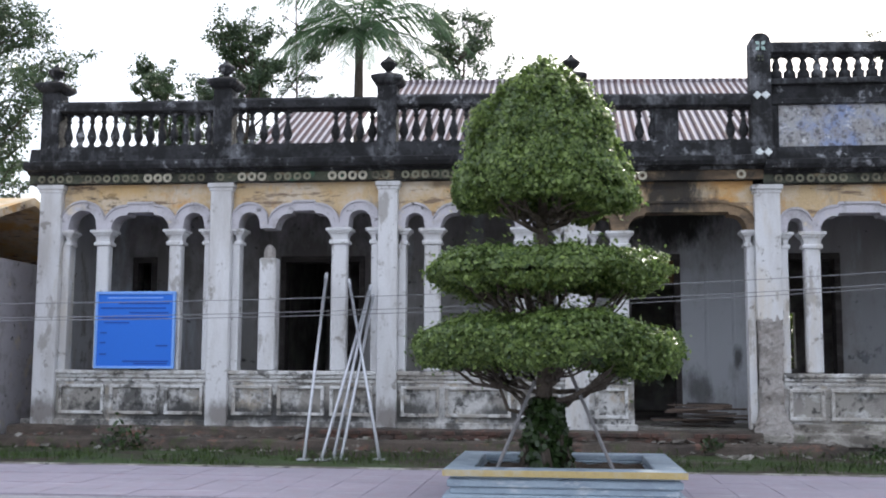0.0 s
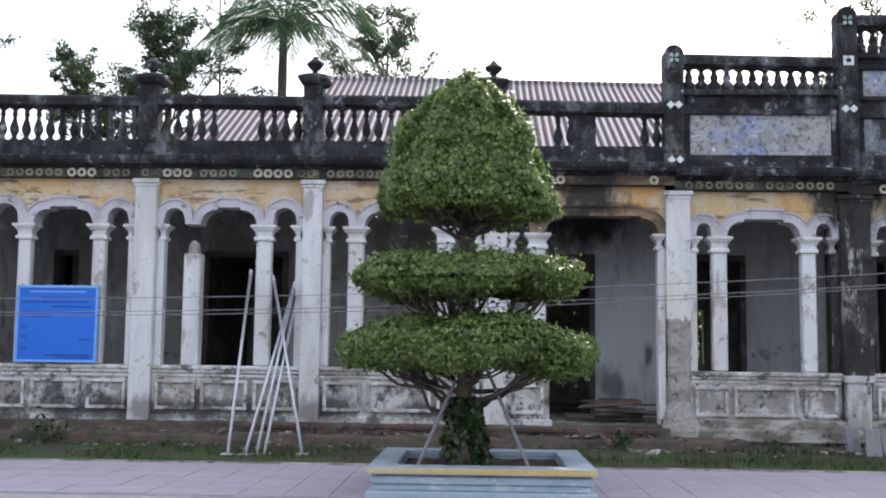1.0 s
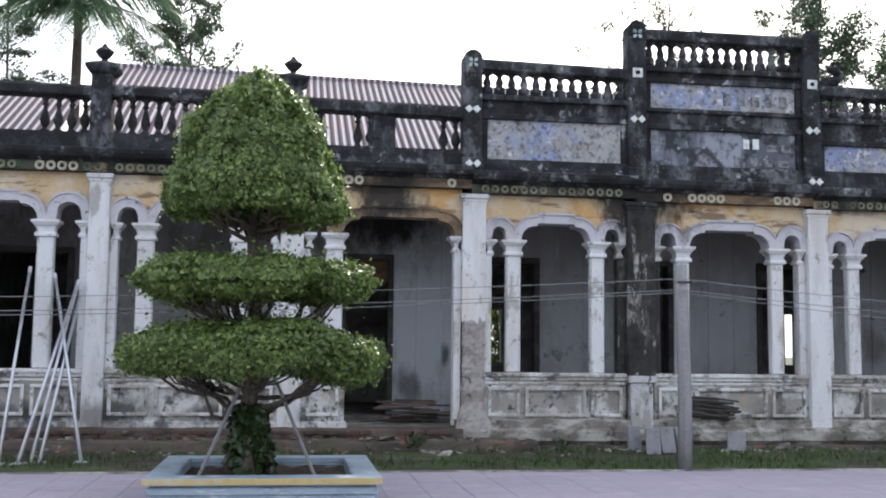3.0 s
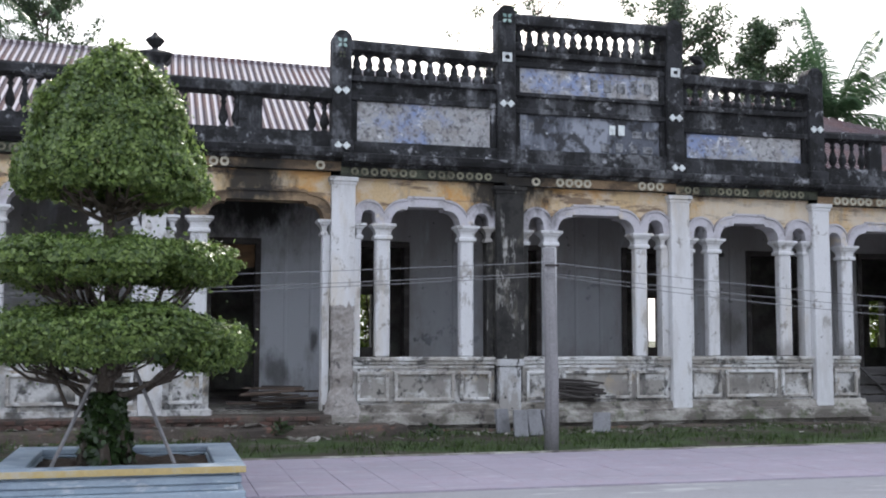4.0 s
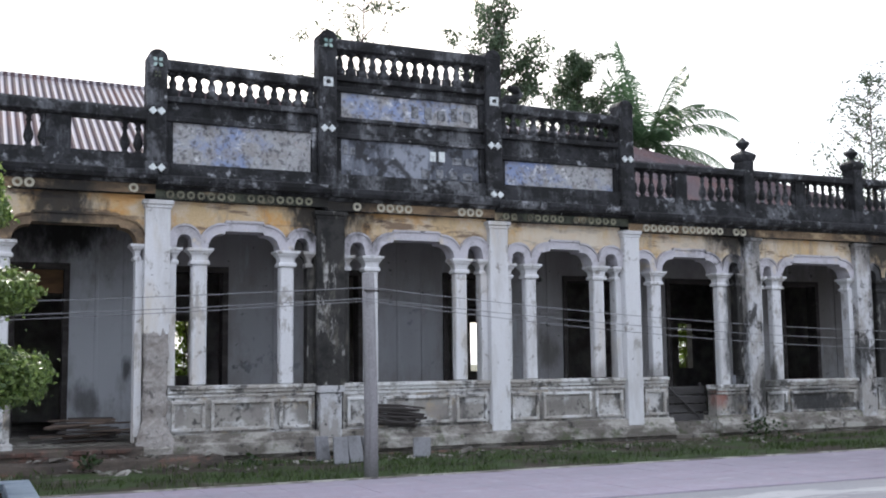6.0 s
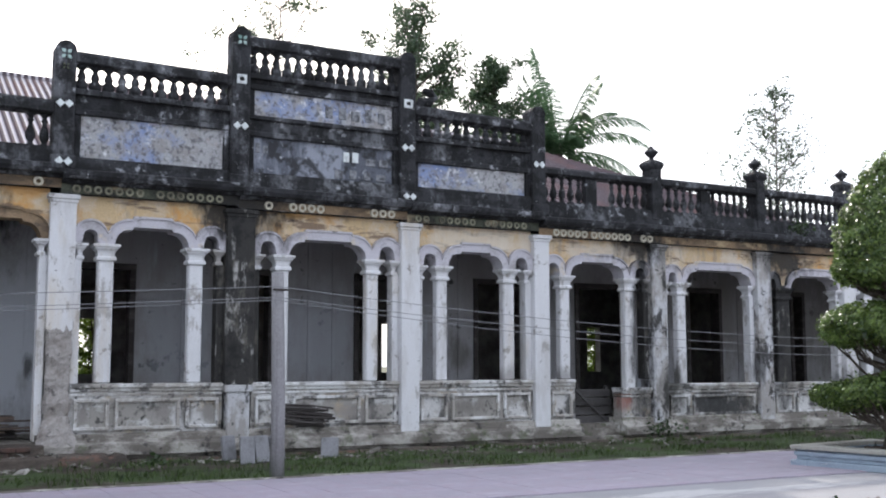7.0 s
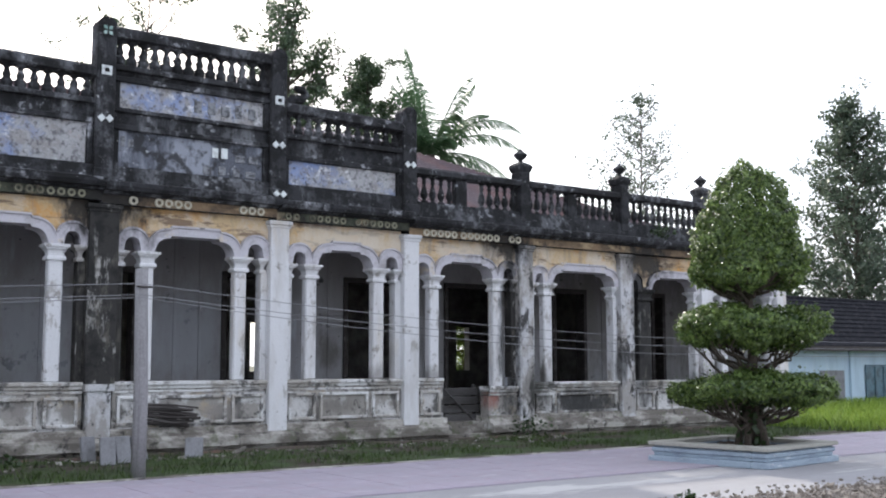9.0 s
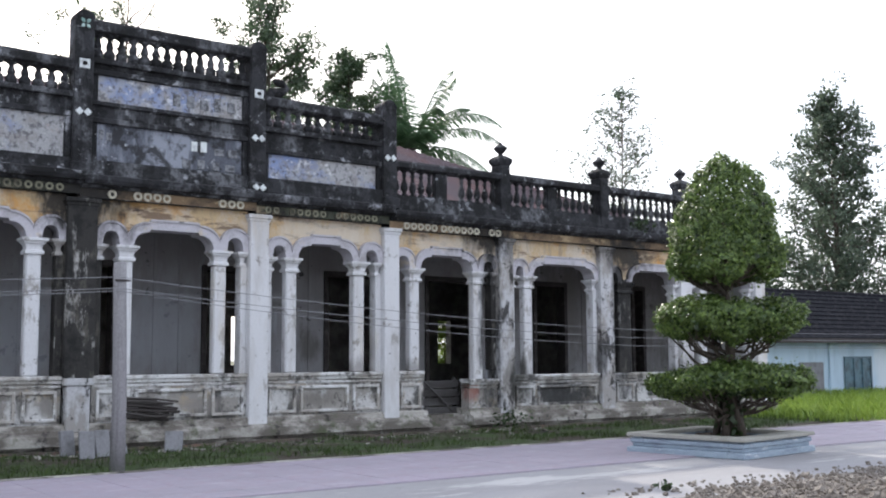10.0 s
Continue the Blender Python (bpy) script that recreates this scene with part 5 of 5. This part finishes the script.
# a bundle of dark bars lying on the base course
for i in range(14):
    r = random.Random(i)
    z = 0.54 + 0.027 * i
    y = FY - 0.12 - 0.03 * (i % 3)
    ob = new("roofing_bar", Geo().tube([(6.75 + r.uniform(-0.16, 0.16), y, z + r.uniform(0.0, 0.06)), (7.3, y - 0.02, z + r.uniform(-0.01, 0.01)), (7.68 + r.uniform(-0.14, 0.14), y, z + r.uniform(-0.07, 0.0))], r.uniform(0.016, 0.026), 6).mesh("roofing_bar", M_TIMBER))
    tagged(ob, "dark weathered bar in a stacked bundle", "bar", "bundle of bars by the wall")

# planks lying about in the ruined doorway
rp = random.Random(31)
for i in range(22):
    ln, wd = rp.uniform(0.6, 1.5), rp.uniform(0.05, 0.13)
    ob = new("loose_plank", Geo().box(-ln / 2, ln / 2, -wd / 2, wd / 2, 0.0, 0.03, 0.005).mesh("loose_plank", M_PLANK if i % 3 else M_TIMBER))
    ob.matrix_world = pose(rp.uniform(1.7, 2.25), rp.uniform(18.75, 19.5), 0.385 + 0.018 * i, 0, rp.uniform(-3, 3), rp.uniform(-14, 14))
    tagged(ob, "old brown plank lying in the doorway", "plank", "planks in the doorway")

# boards closing the lower part of the open doorway
boarding = thing("doorway_boarding", "dark old boards closing the lower part of a doorway", "boards", at=(13.83, FY + 0.5, 0.36))
for i, (z, dy, tilt) in enumerate(((0.0, 0.0, 0.4), (0.19, 0.03, -0.5), (0.38, 0.06, 0.6), (0.56, 0.09, -0.3))):
    bd = part("board", Geo().box(-0.66, 0.75, -0.02, 0.02, 0.0, 0.165, 0.006), M_BOARD, boarding)
    bd.matrix_local = pose(0, dy, z, 0, tilt, 0)
for x in (-0.6, 0.68):
    part("upright", Geo().box(x - 0.04, x + 0.04, 0.1, 0.16, 0, 0.8, 0.006), M_TIMBER, boarding)
bd = part("brace", Geo().box(-0.55, 0.55, -0.06, -0.025, -0.02, 0.02, 0.005), M_BOARD, boarding)
bd.matrix_local = pose(0.1, 0, 0.42, 0, 40, 0)

# low brick course laid bare along the footing
rb = random.Random(12)
brick = Geo().box(-0.105, 0.105, -0.05, 0.05, -0.032, 0.032, 0.006).mesh("brick", M_BRICK)
footing = thing("brick_footing", "exposed red brick footing below the low wall", "footing")
for i in range(32):
    for j in range(2):
        if rb.random() < 0.35:
            continue
        b = part("brick", brick, M_BRICK, footing)
        b.matrix_world = pose(-4.6 + 0.225 * i + 0.11 * (j % 2), FY - 0.36 - 0.03 * rb.random(), 0.235 + 0.075 * j, 0, 0, rb.uniform(-4, 4))

# grass: tufts in the bank before the wall, tall lime grass beyond the building
def blades(name, count, area, height, width, material, seed, label, clump=0.0):
    rng = np.random.default_rng(seed)
    (x0, x1), (y0, y1) = area
    x, y = rng.uniform(x0, x1, count), rng.uniform(y0, y1, count)
    if clump:
        keep = np.array([noise.noise(Vector((a * 0.8, b * 1.1, seed))) > rng.uniform(-0.3, 0.45) * clump for a, b in zip(x, y)])
        x, y = x[keep], y[keep]
    n = len(x)
    z = np.array([ground_z(a, b) for a, b in zip(x, y)]) - 0.01
    h = height * rng.uniform(0.4, 1.15, n)
    a = rng.random(n) * math.pi
    ux, uy = np.cos(a) * width / 2, np.sin(a) * width / 2
    lx, ly = rng.normal(0, 0.35, n) * h, rng.normal(0, 0.35, n) * h
    base = np.stack([x, y, z], 1)
    u = np.stack([ux, uy, 0 * ux], 1)
    tip = base + np.stack([lx, ly, h], 1)
    mid = base + np.stack([lx * 0.35, ly * 0.35, h * 0.6], 1)
    p = np.stack([base - u, base + u, mid + u * 0.7, tip, mid - u * 0.7], 1).reshape(-1, 3)
    me = bpy.data.meshes.new(name)
    me.vertices.add(5 * n)
    me.vertices.foreach_set("co", p.astype(np.float32).ravel())
    me.loops.add(5 * n)
    me.loops.foreach_set("vertex_index", np.arange(5 * n, dtype=np.int32))
    me.polygons.add(n)
    me.polygons.foreach_set("loop_start", np.arange(0, 5 * n, 5, dtype=np.int32))
    me.update(calc_edges=True)
    me.materials.append(material)
    return tagged(new(name, me), label, "grass", kind="stuff")


blades("grass", 30000, ((-16, 26), (EDGE + 0.12, FY - 0.4)), 0.12, 0.014, L_GRASS, 5, "short patchy green grass on dark earth", 1.0)
blades("tall_grass", 26000, ((22.6, 46), (14.9, 25.5)), 0.3, 0.026, L_GRASS_SUN, 6, "tall bright lime grass beside the hall")


# rubble heap at the roadside
def rubble_z(x, y):
    k = max(0.0, 1 - abs(y - 5.6) / 3.6) * min(1.0, max(0.0, (x - 8.6) / 2.0))
    return 0.1 * k ** 0.8


heap = Geo()
nx, ny = 46, 30
heap.push([(8.5 + i * 0.4, 1.8 + j * 0.26, rubble_z(8.5 + i * 0.4, 1.8 + j * 0.26) - 0.02 + 0.03 * noise.noise(Vector((i * 0.5, j * 0.5, 1)))) for j in range(ny) for i in range(nx)],
          [(j * nx + i, j * nx + i + 1, (j + 1) * nx + i + 1, (j + 1) * nx + i) for j in range(ny - 1) for i in range(nx - 1)])
rub = tagged(new("rubble_heap", heap.mesh("rubble_heap", M_RUBBLE)), "low heap of pale broken rubble at the roadside", "rubble", kind="stuff")
st = Geo()
rs = random.Random(21)
for i in range(15000):
    x, y = rs.uniform(8.9, 22), rs.uniform(3.4, 9.3)
    h = rubble_z(x, y)
    if h < 0.02 and rs.random() < 0.85:
        continue
    s = rs.uniform(0.006, 0.02) if rs.random() < 0.95 else rs.uniform(0.02, 0.038)
    pts = [Vector((sx, sy, sz)) * s * rs.uniform(0.6, 1.3) for sx in (-1, 1) for sy in (-1, 1) for sz in (-0.7, 0.7)]
    m = pose(x, y, h + s * 0.3, rs.uniform(-40, 40), rs.uniform(-40, 40), rs.uniform(0, 360))
    st.push([m @ p for p in pts], [(0, 1, 3, 2), (4, 6, 7, 5), (0, 4, 5, 1), (2, 3, 7, 6), (0, 2, 6, 4), (1, 5, 7, 3)])
stones = part("broken_stones", st, M_RUBBLE, rub)
tagged(stones, kind="stuff")


# ---------------------------------------------------------------- trees behind
def leafy_tree(at, height, crown_h, radius, seed, leaves, label, leaf=0.16, trunk=0.16, airy=0.5, clumps=40, material=None, cone=0.0):
    """A trunk with forking limbs and sprays of leaves with gaps between them; cone narrows the crown upwards."""
    rng = np.random.default_rng(seed)
    ob = thing("tree", label, "tree", "trees behind the hall", at)
    g = Geo()
    z0 = height - crown_h
    g.tube([(0.15 * math.sin(t * 3 + seed), 0.12 * math.cos(t * 2.3 + seed), height * 0.96 * t) for t in np.linspace(0, 1, 12)], list(np.linspace(trunk, trunk * 0.16, 12)), 7)
    tw = Geo()
    pts = []
    most = max(3, int(leaves * 1.9) // (clumps * 5))
    leaf *= 0.56
    for i in range(clumps):
        t = (i + rng.random()) / clumps
        z = z0 + crown_h * t
        wide = math.sin(math.pi * min(1, 0.2 + 0.76 * t)) ** 0.6 * (1 - cone * t)
        rr = radius * wide * rng.uniform(0.45, 1.0)
        a = rng.random() * 2 * math.pi
        c = Vector((rr * math.cos(a), rr * math.sin(a), z))
        start = Vector((0, 0, max(z0 * 0.7, z - rng.uniform(0.4, 0.9) * rr - 0.2)))
        line = limb(tw, rng, start, c, trunk * 0.28, trunk * 0.06, 0.06, 5)
        slim = 1 - 0.8 * cone * t
        for _ in range(5):
            p = Vector(line[rng.integers(2, 6)])
            e = p + Vector(np.clip(rng.normal(0, 1, 3), -1.6, 1.6)) * radius * 0.16 * slim + Vector((0, 0, 0.08 * radius))
            tw.tube([p, e], [trunk * 0.06, trunk * 0.02], 4)
            per = max(3, int(most * (1 - 0.7 * cone * t)))
            s = radius * rng.uniform(0.04, 0.1) * (1.5 - airy) * slim
            k = rng.random((per, 1))
            pts.append(np.array(p) * (1 - k) + np.array(e) * k + np.clip(rng.normal(0, 1, (per, 3)), -1.7, 1.7) * np.array([s, s, s * 0.6]))
    part("trunk", g, M_BARK, ob, smooth=True)
    part("branchwork", tw, M_BARK, ob)
    c = np.concatenate(pts)
    leaf_cloud("crown", c, np.tile([0, 0, 0.6], (len(c), 1)), leaf, material or L_TREE, ob, rng, 0.8, "uneven leafy crown with gaps")
    return ob


def coconut_palm(at, height, frond, seed, label, count=22, tilt=0.0, lift=0.0, fan=(), leaflet=0.15):
    """A ringed trunk and drooping fronds of narrow leaflets."""
    rng = np.random.default_rng(seed)
    ob = thing("coconut_palm", label, "palm", "palms behind the hall", at)
    part("trunk", Geo().tube([(tilt * t * t, 0, height * t) for t in np.linspace(0, 1, 14)], [0.2 - 0.07 * t + 0.012 * (i % 2) for i, t in enumerate(np.linspace(0, 1, 14))], 9), M_BARK, ob, smooth=True)
    crown = Vector((tilt, 0, height))
    for i in range(count):
        a = 2 * math.pi * i / count * 2.4 + rng.uniform(-0.2, 0.2)
        up = rng.uniform(-0.25, 1.1) + lift * rng.uniform(0.0, 1.3)
        ln = frond * rng.uniform(0.8, 1.1)
        bow = 0.55 + 0.25 * up - 0.45 * lift
        if fan:
            a, up, ln, bow = fan[i][0] + rng.uniform(-0.12, 0.12), fan[i][1], fan[i][2], fan[i][3]
        d = Vector((math.cos(a), math.sin(a), 0))
        line = []
        for k in range(13):
            t = k / 12
            line.append(crown + d * ln * t * (1 - 0.18 * t) * math.cos(up * 0.6) + Vector((0, 0, ln * (up * 0.75 * t - bow * t * t))))
        rib = part("frond", Geo().tube(line, [0.035 - 0.028 * k / 12 for k in range(13)], 5), L_PALM, ob)
        v, f = [], []
        side = d.cross(Vector((0, 0, 1)))
        for k in range(66):
            t = 0.06 + 0.94 * k / 65
            q = t * 12
            j = min(int(q), 11)
            p = line[j].lerp(line[j + 1], q - j)
            fwd = (line[j + 1] - line[j]).normalized()
            lw = leaflet * frond * math.sin(math.pi * min(1, 0.2 + 0.78 * t)) + 0.1
            for sgn in (-1, 1):
                e = p + (side * sgn * 0.75 + fwd * 0.5 + Vector((0, 0, -0.35 - rng.uniform(0, 0.5)))).normalized() * lw
                w = fwd * 0.015
                n = len(v)
                v += [p - w, p + w, p.lerp(e, 0.5) + w * 1.2 + Vector((0, 0, 0.05)), e, p.lerp(e, 0.5) - w * 1.2 + Vector((0, 0, 0.05))]
                f.append((n, n + 1, n + 2, n + 3, n + 4))
        part("leaf_fringe", Geo().push(v, f), L_PALM, rib)
    return ob


DROOP = [(3.1, 0.55, 4.8, 0.85), (2.8, 1.0, 4.8, 0.85), (3.45, 0.25, 4.2, 0.8), (0.0, 0.65, 5.0, 0.68), (0.35, 0.3, 4.4, 0.62), (-0.3, 0.95, 4.6, 0.75), (1.2, 1.6, 4.2, 0.65), (-1.2, 1.3, 3.6, 0.85), (2.2, 1.6, 4.4, 0.65), (0.7, 1.6, 4.6, 0.65),
         (-2.0, 1.0, 3.8, 0.85), (-0.9, 0.4, 3.6, 0.85), (-2.4, 0.3, 3.4, 0.85), (-1.6, 0.1, 3.0, 0.8), (3.3, 1.3, 4.6, 0.8), (-0.1, 1.4, 4.8, 0.8), (1.7, 0.8, 4.2, 0.7), (-2.9, -0.1, 3.4, 0.7), (0.15, -0.05, 3.6, 0.6)]
coconut_palm((-6.9, 34, 0), 12.3, 5.0, 2, "coconut palm with drooping green fronds behind the roof", len(DROOP), fan=DROOP, leaflet=0.21)
FAN = [(3.0, 2.0, 3.2, 0.4), (2.0, 2.0, 3.4, 0.35), (-0.3, 1.8, 3.8, 0.6), (-0.75, 1.1, 4.8, 0.68), (2.6, 1.75, 2.9, 0.35), (2.2, 1.6, 3.1, 0.35), (-2.9, 1.55, 2.6, 0.4), (1.2, 1.8, 3.0, 0.4), (-0.7, 1.6, 3.2, 0.45), (-0.5, 1.3, 3.5, 0.55), (-0.65, 0.85, 4.4, 0.62), (-0.45, 0.3, 3.6, 0.5), (-0.7, 0.0, 3.0, 0.35),
       (2.5, 0.9, 2.6, 0.5), (-2.6, 1.1, 2.4, 0.6), (2.9, 0.4, 2.2, 0.5), (1.8, 1.2, 2.8, 0.5), (-1.6, 1.4, 2.6, 0.6), (-1.9, 0.8, 2.4, 0.5), (0.3, 1.2, 3.0, 0.5)]
coconut_palm((20.8, 30, 0), 8.75, 4.2, 9, "coconut palm with upright and arching fronds behind the roof", len(FAN), 0.1, fan=FAN, leaflet=0.17)
leafy_tree((-9.4, 30, 0), 11.3, 4.4, 2.5, 4, 14000, "dark lacy tree behind the balustrade", 0.12, airy=0.8, clumps=34)
leafy_tree((-12.2, 31, 0), 10.4, 4.0, 2.1, 15, 9000, "small lacy tree behind the balustrade", 0.12, airy=0.8, clumps=24)
leafy_tree((-17.5, 30, 0), 13.0, 6, 2.8, 14, 14000, "dark leafy tree behind the balustrade", 0.13, airy=0.6)
leafy_tree((-3.9, 37, 0), 13.7, 5.0, 2.3, 5, 13000, "small-leaved tree behind the palm", 0.12, airy=0.7)
leafy_tree((15.3, 30, 0), 13.0, 5.2, 2.5, 6, 11000, "thin dark leafy tree behind the sign", 0.12, airy=0.6)
leafy_tree((19.6, 32, 0), 12.3, 4.0, 1.9, 8, 12000, "dense green tree behind the roof", 0.12, airy=0.3)
leafy_tree((-8.9, 34, 0), 15.0, 5.0, 1.2, 20, 300, "slim bare trunk behind the hall", 0.1, airy=1.0, clumps=10, trunk=0.1)
for bx in (5.7, 9.4, 22.6, 17.4):
    leafy_tree((bx, 30.5, 0), 3.4, 3.0, 1.5, int(bx * 10), 5000, "leafy bush behind the rear windows", 0.14, airy=0.3, trunk=0.07, clumps=30, material=L_GRASS_SUN)
leafy_tree((11.2, 31, 0), 13.6, 5.6, 2.8, 10, 4200, "nearly bare thin tree with few leaves", 0.1, airy=1.0, clumps=34, trunk=0.1)
leafy_tree((17.6, 33, 0), 11.2, 4.0, 1.5, 18, 2500, "thin browning tree behind the parapet", 0.1, airy=0.9, clumps=24, trunk=0.1)
leafy_tree((35.3, 34, 0), 13.7, 9.0, 6.0, 11, 6500, "slender airy tree beyond the hall", 0.16, airy=0.9, clumps=90, trunk=0.1, cone=0.76, material=L_FAR)
leafy_tree((51.6, 34, 0), 15.6, 14.4, 7.6, 12, 24000, "tall dark leafy tree behind the blue house", 0.26, airy=0.75, clumps=150, trunk=0.2, cone=0.7, material=L_FAR)
leafy_tree((46.5, 37, 0), 8.4, 7.0, 4.0, 13, 20000, "lower leafy tree behind the blue house", 0.2, airy=0.4, clumps=50)
leafy_tree((58.0, 32, 0), 10.5, 8.5, 4.2, 17, 14000, "lower leafy tree behind the blue house", 0.2, airy=0.4, clumps=50)

# ---------------------------------------------------------------- pale blue house beyond, neighbour on the other side
house = thing("blue_house", "low pale blue house with a dark tiled roof", "house")
part("wall", Geo().box(33.6, 62, 26.0, 26.25, -0.1, 2.3), M_BLUEWALL, house)
part("side_wall", Geo().box(33.6, 33.85, 26.25, 33, -0.1, 2.3), M_BLUEWALL, house)
tiles_roof = part("roof", Geo().extrude_x([(25.4, 2.13), (29.5, 4.3), (34, 2.2), (34, 2.3), (29.5, 4.45), (25.4, 2.26)], 33.0, 63), M_DARKROOF, house, "dark weathered tile roof")
for i in range(11):
    y0 = 25.4 + 0.37 * i
    z0 = 2.26 + (y0 - 25.4) / 4.1 * 2.19
    part("tile_course", Geo().box(33.0, 63, y0 - 0.03, y0 + 0.05, z0 - 0.01, z0 + 0.055, 0.008), M_DARKROOF, tiles_roof)
part("ridge_cap", Geo().tube([(32.95, 29.5, 4.45), (63, 29.5, 4.45)], 0.1, 8), M_DARKROOF, tiles_roof)
part("eave_board", Geo().box(33.1, 62.9, 25.36, 25.4, 2.08, 2.26, 0.004), M_TIMBER, house, "dark eave board")
for x in (33.7, 38.55, 43.2, 48.0):
    part("wall_post", Geo().box(x, x + 0.26, 25.9, 26.0, -0.1, 2.2, 0.01), M_BLUEWALL, house)
part("door", Geo().box(36.63, 38.2, 25.96, 25.998, -0.1, 1.32, 0.01), M_SLAB, house, "plain grey door")
wi = part("window", Geo().box(39.7, 41.45, 25.96, 25.998, 0.0, 1.45, 0.01), M_WINDOW, house, "dim teal window in a blue frame")
fr = Geo()
for a, b, c, d in ((39.6, 41.55, 1.45, 1.54), (39.6, 41.55, -0.08, 0.0), (39.6, 39.7, 0.0, 1.45), (41.45, 41.55, 0.0, 1.45), (40.25, 40.31, 0.0, 1.45), (40.85, 40.91, 0.0, 1.45)):
    fr.box(a, b, 25.92, 25.958, c, d, 0.004)
part("window_frame", fr, M_WINDOW, wi)

annex = thing("neighbour_annex", "low pink annex with an ochre eave beside the hall", "annex")
part("wall", Geo().box(-16, -10.4, 16.4, 22, 0, 3.3), M_LILAC, annex)
part("roof", Geo().extrude_x([(15.8, 3.3), (19, 4.3), (22.5, 3.3), (22.5, 3.4), (19, 4.45), (15.8, 3.42)], -16.3, -10.0), M_YELLOW, annex, "ochre eave and roof")

# paving tiles before the hall
tile_mesh = Geo().box(-0.247, 0.247, -0.272, 0.272, -0.014, 0.0, 0.003).mesh("paving_tile", M_PAVE)
for tx, ty, th in LOOSE:
    t = part("paving_tile", tile_mesh, M_PAVE, pavement)
    t.location = (tx, ty, th)

# small growth and a broken ornament on the cornice
def tuft(at, count, size, seed, label):
    rng = np.random.default_rng(seed)
    ob = thing("weed", label, "plant", "weeds", at)
    c = rng.normal(0, 1, (count, 3)) * np.array([size, size * 0.6, size * 0.6]) + np.array([0, 0, size * 0.6])
    part("stem", Geo().tube([(0, 0, -0.05), (0.02, 0, size), (0.04, 0, size * 1.6)], 0.008, 5), M_BARK, ob)
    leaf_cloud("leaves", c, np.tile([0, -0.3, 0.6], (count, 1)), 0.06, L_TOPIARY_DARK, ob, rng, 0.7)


tuft((19.6, FY - 0.3, 4.72), 120, 0.16, 1, "small green weed rooted in the cornice")
tuft((10.0, 8.9, 0.0), 30, 0.055, 2, "small green weed at the edge of the rubble")
tuft((15.1, FY - 0.5, 0.12), 160, 0.2, 3, "dark weed growing at the foot of the wall")
tuft((1.9, FY - 0.9, 0.15), 70, 0.09, 4, "dark weed growing at the foot of the wall")
tuft((4.4, FY - 0.9, 0.02), 70, 0.09, 5, "dark weed growing at the foot of the wall")
tuft((-7.5, FY - 1.0, 0.1), 160, 0.2, 6, "dark weed growing at the foot of the wall")
orn = thing("broken_ornament", "broken black cement ornament lying on the parapet rail", "ornament", at=(9.75, FY + 0.02, 6.63))
part("body", Geo().tube([(-0.2, 0, 0.0), (-0.1, 0, 0.12), (0.08, 0, 0.14), (0.2, 0, 0.24), (0.1, 0, 0.33), (-0.06, 0, 0.36)], [0.09, 0.1, 0.1, 0.08, 0.09, 0.05], 8), M_BLACK, orn)

# fallen plaster and brick bits along the foot of the wall
bits = Geo()
rf = random.Random(77)
for i in range(420):
    x = rf.uniform(-9.5, 16)
    y = FY - 0.4 - abs(rf.gauss(0, 0.45))
    if y < EDGE + 0.2:
        continue
    s = rf.uniform(0.012, 0.045) if rf.random() < 0.96 else rf.uniform(0.045, 0.09)
    m = pose(x, y, (0.21 if y > FY - 0.7 and x < 4 else ground_z(x, y)) + s * 0.2, rf.uniform(-25, 25), rf.uniform(-25, 25), rf.uniform(0, 360))
    pts = [m @ (Vector((sx, sy, sz)) * s * rf.uniform(0.6, 1.3)) for sx in (-1.4, 1.4) for sy in (-1, 1) for sz in (-0.35, 0.35)]
    bits.push(pts, [(0, 1, 3, 2), (4, 6, 7, 5), (0, 4, 5, 1), (2, 3, 7, 6), (0, 2, 6, 4), (1, 5, 7, 3)])
tagged(new("plaster_rubble", bits.mesh("plaster_rubble", M_PLINTH)), "fallen bits of plaster and brick below the wall", "rubble", kind="stuff")
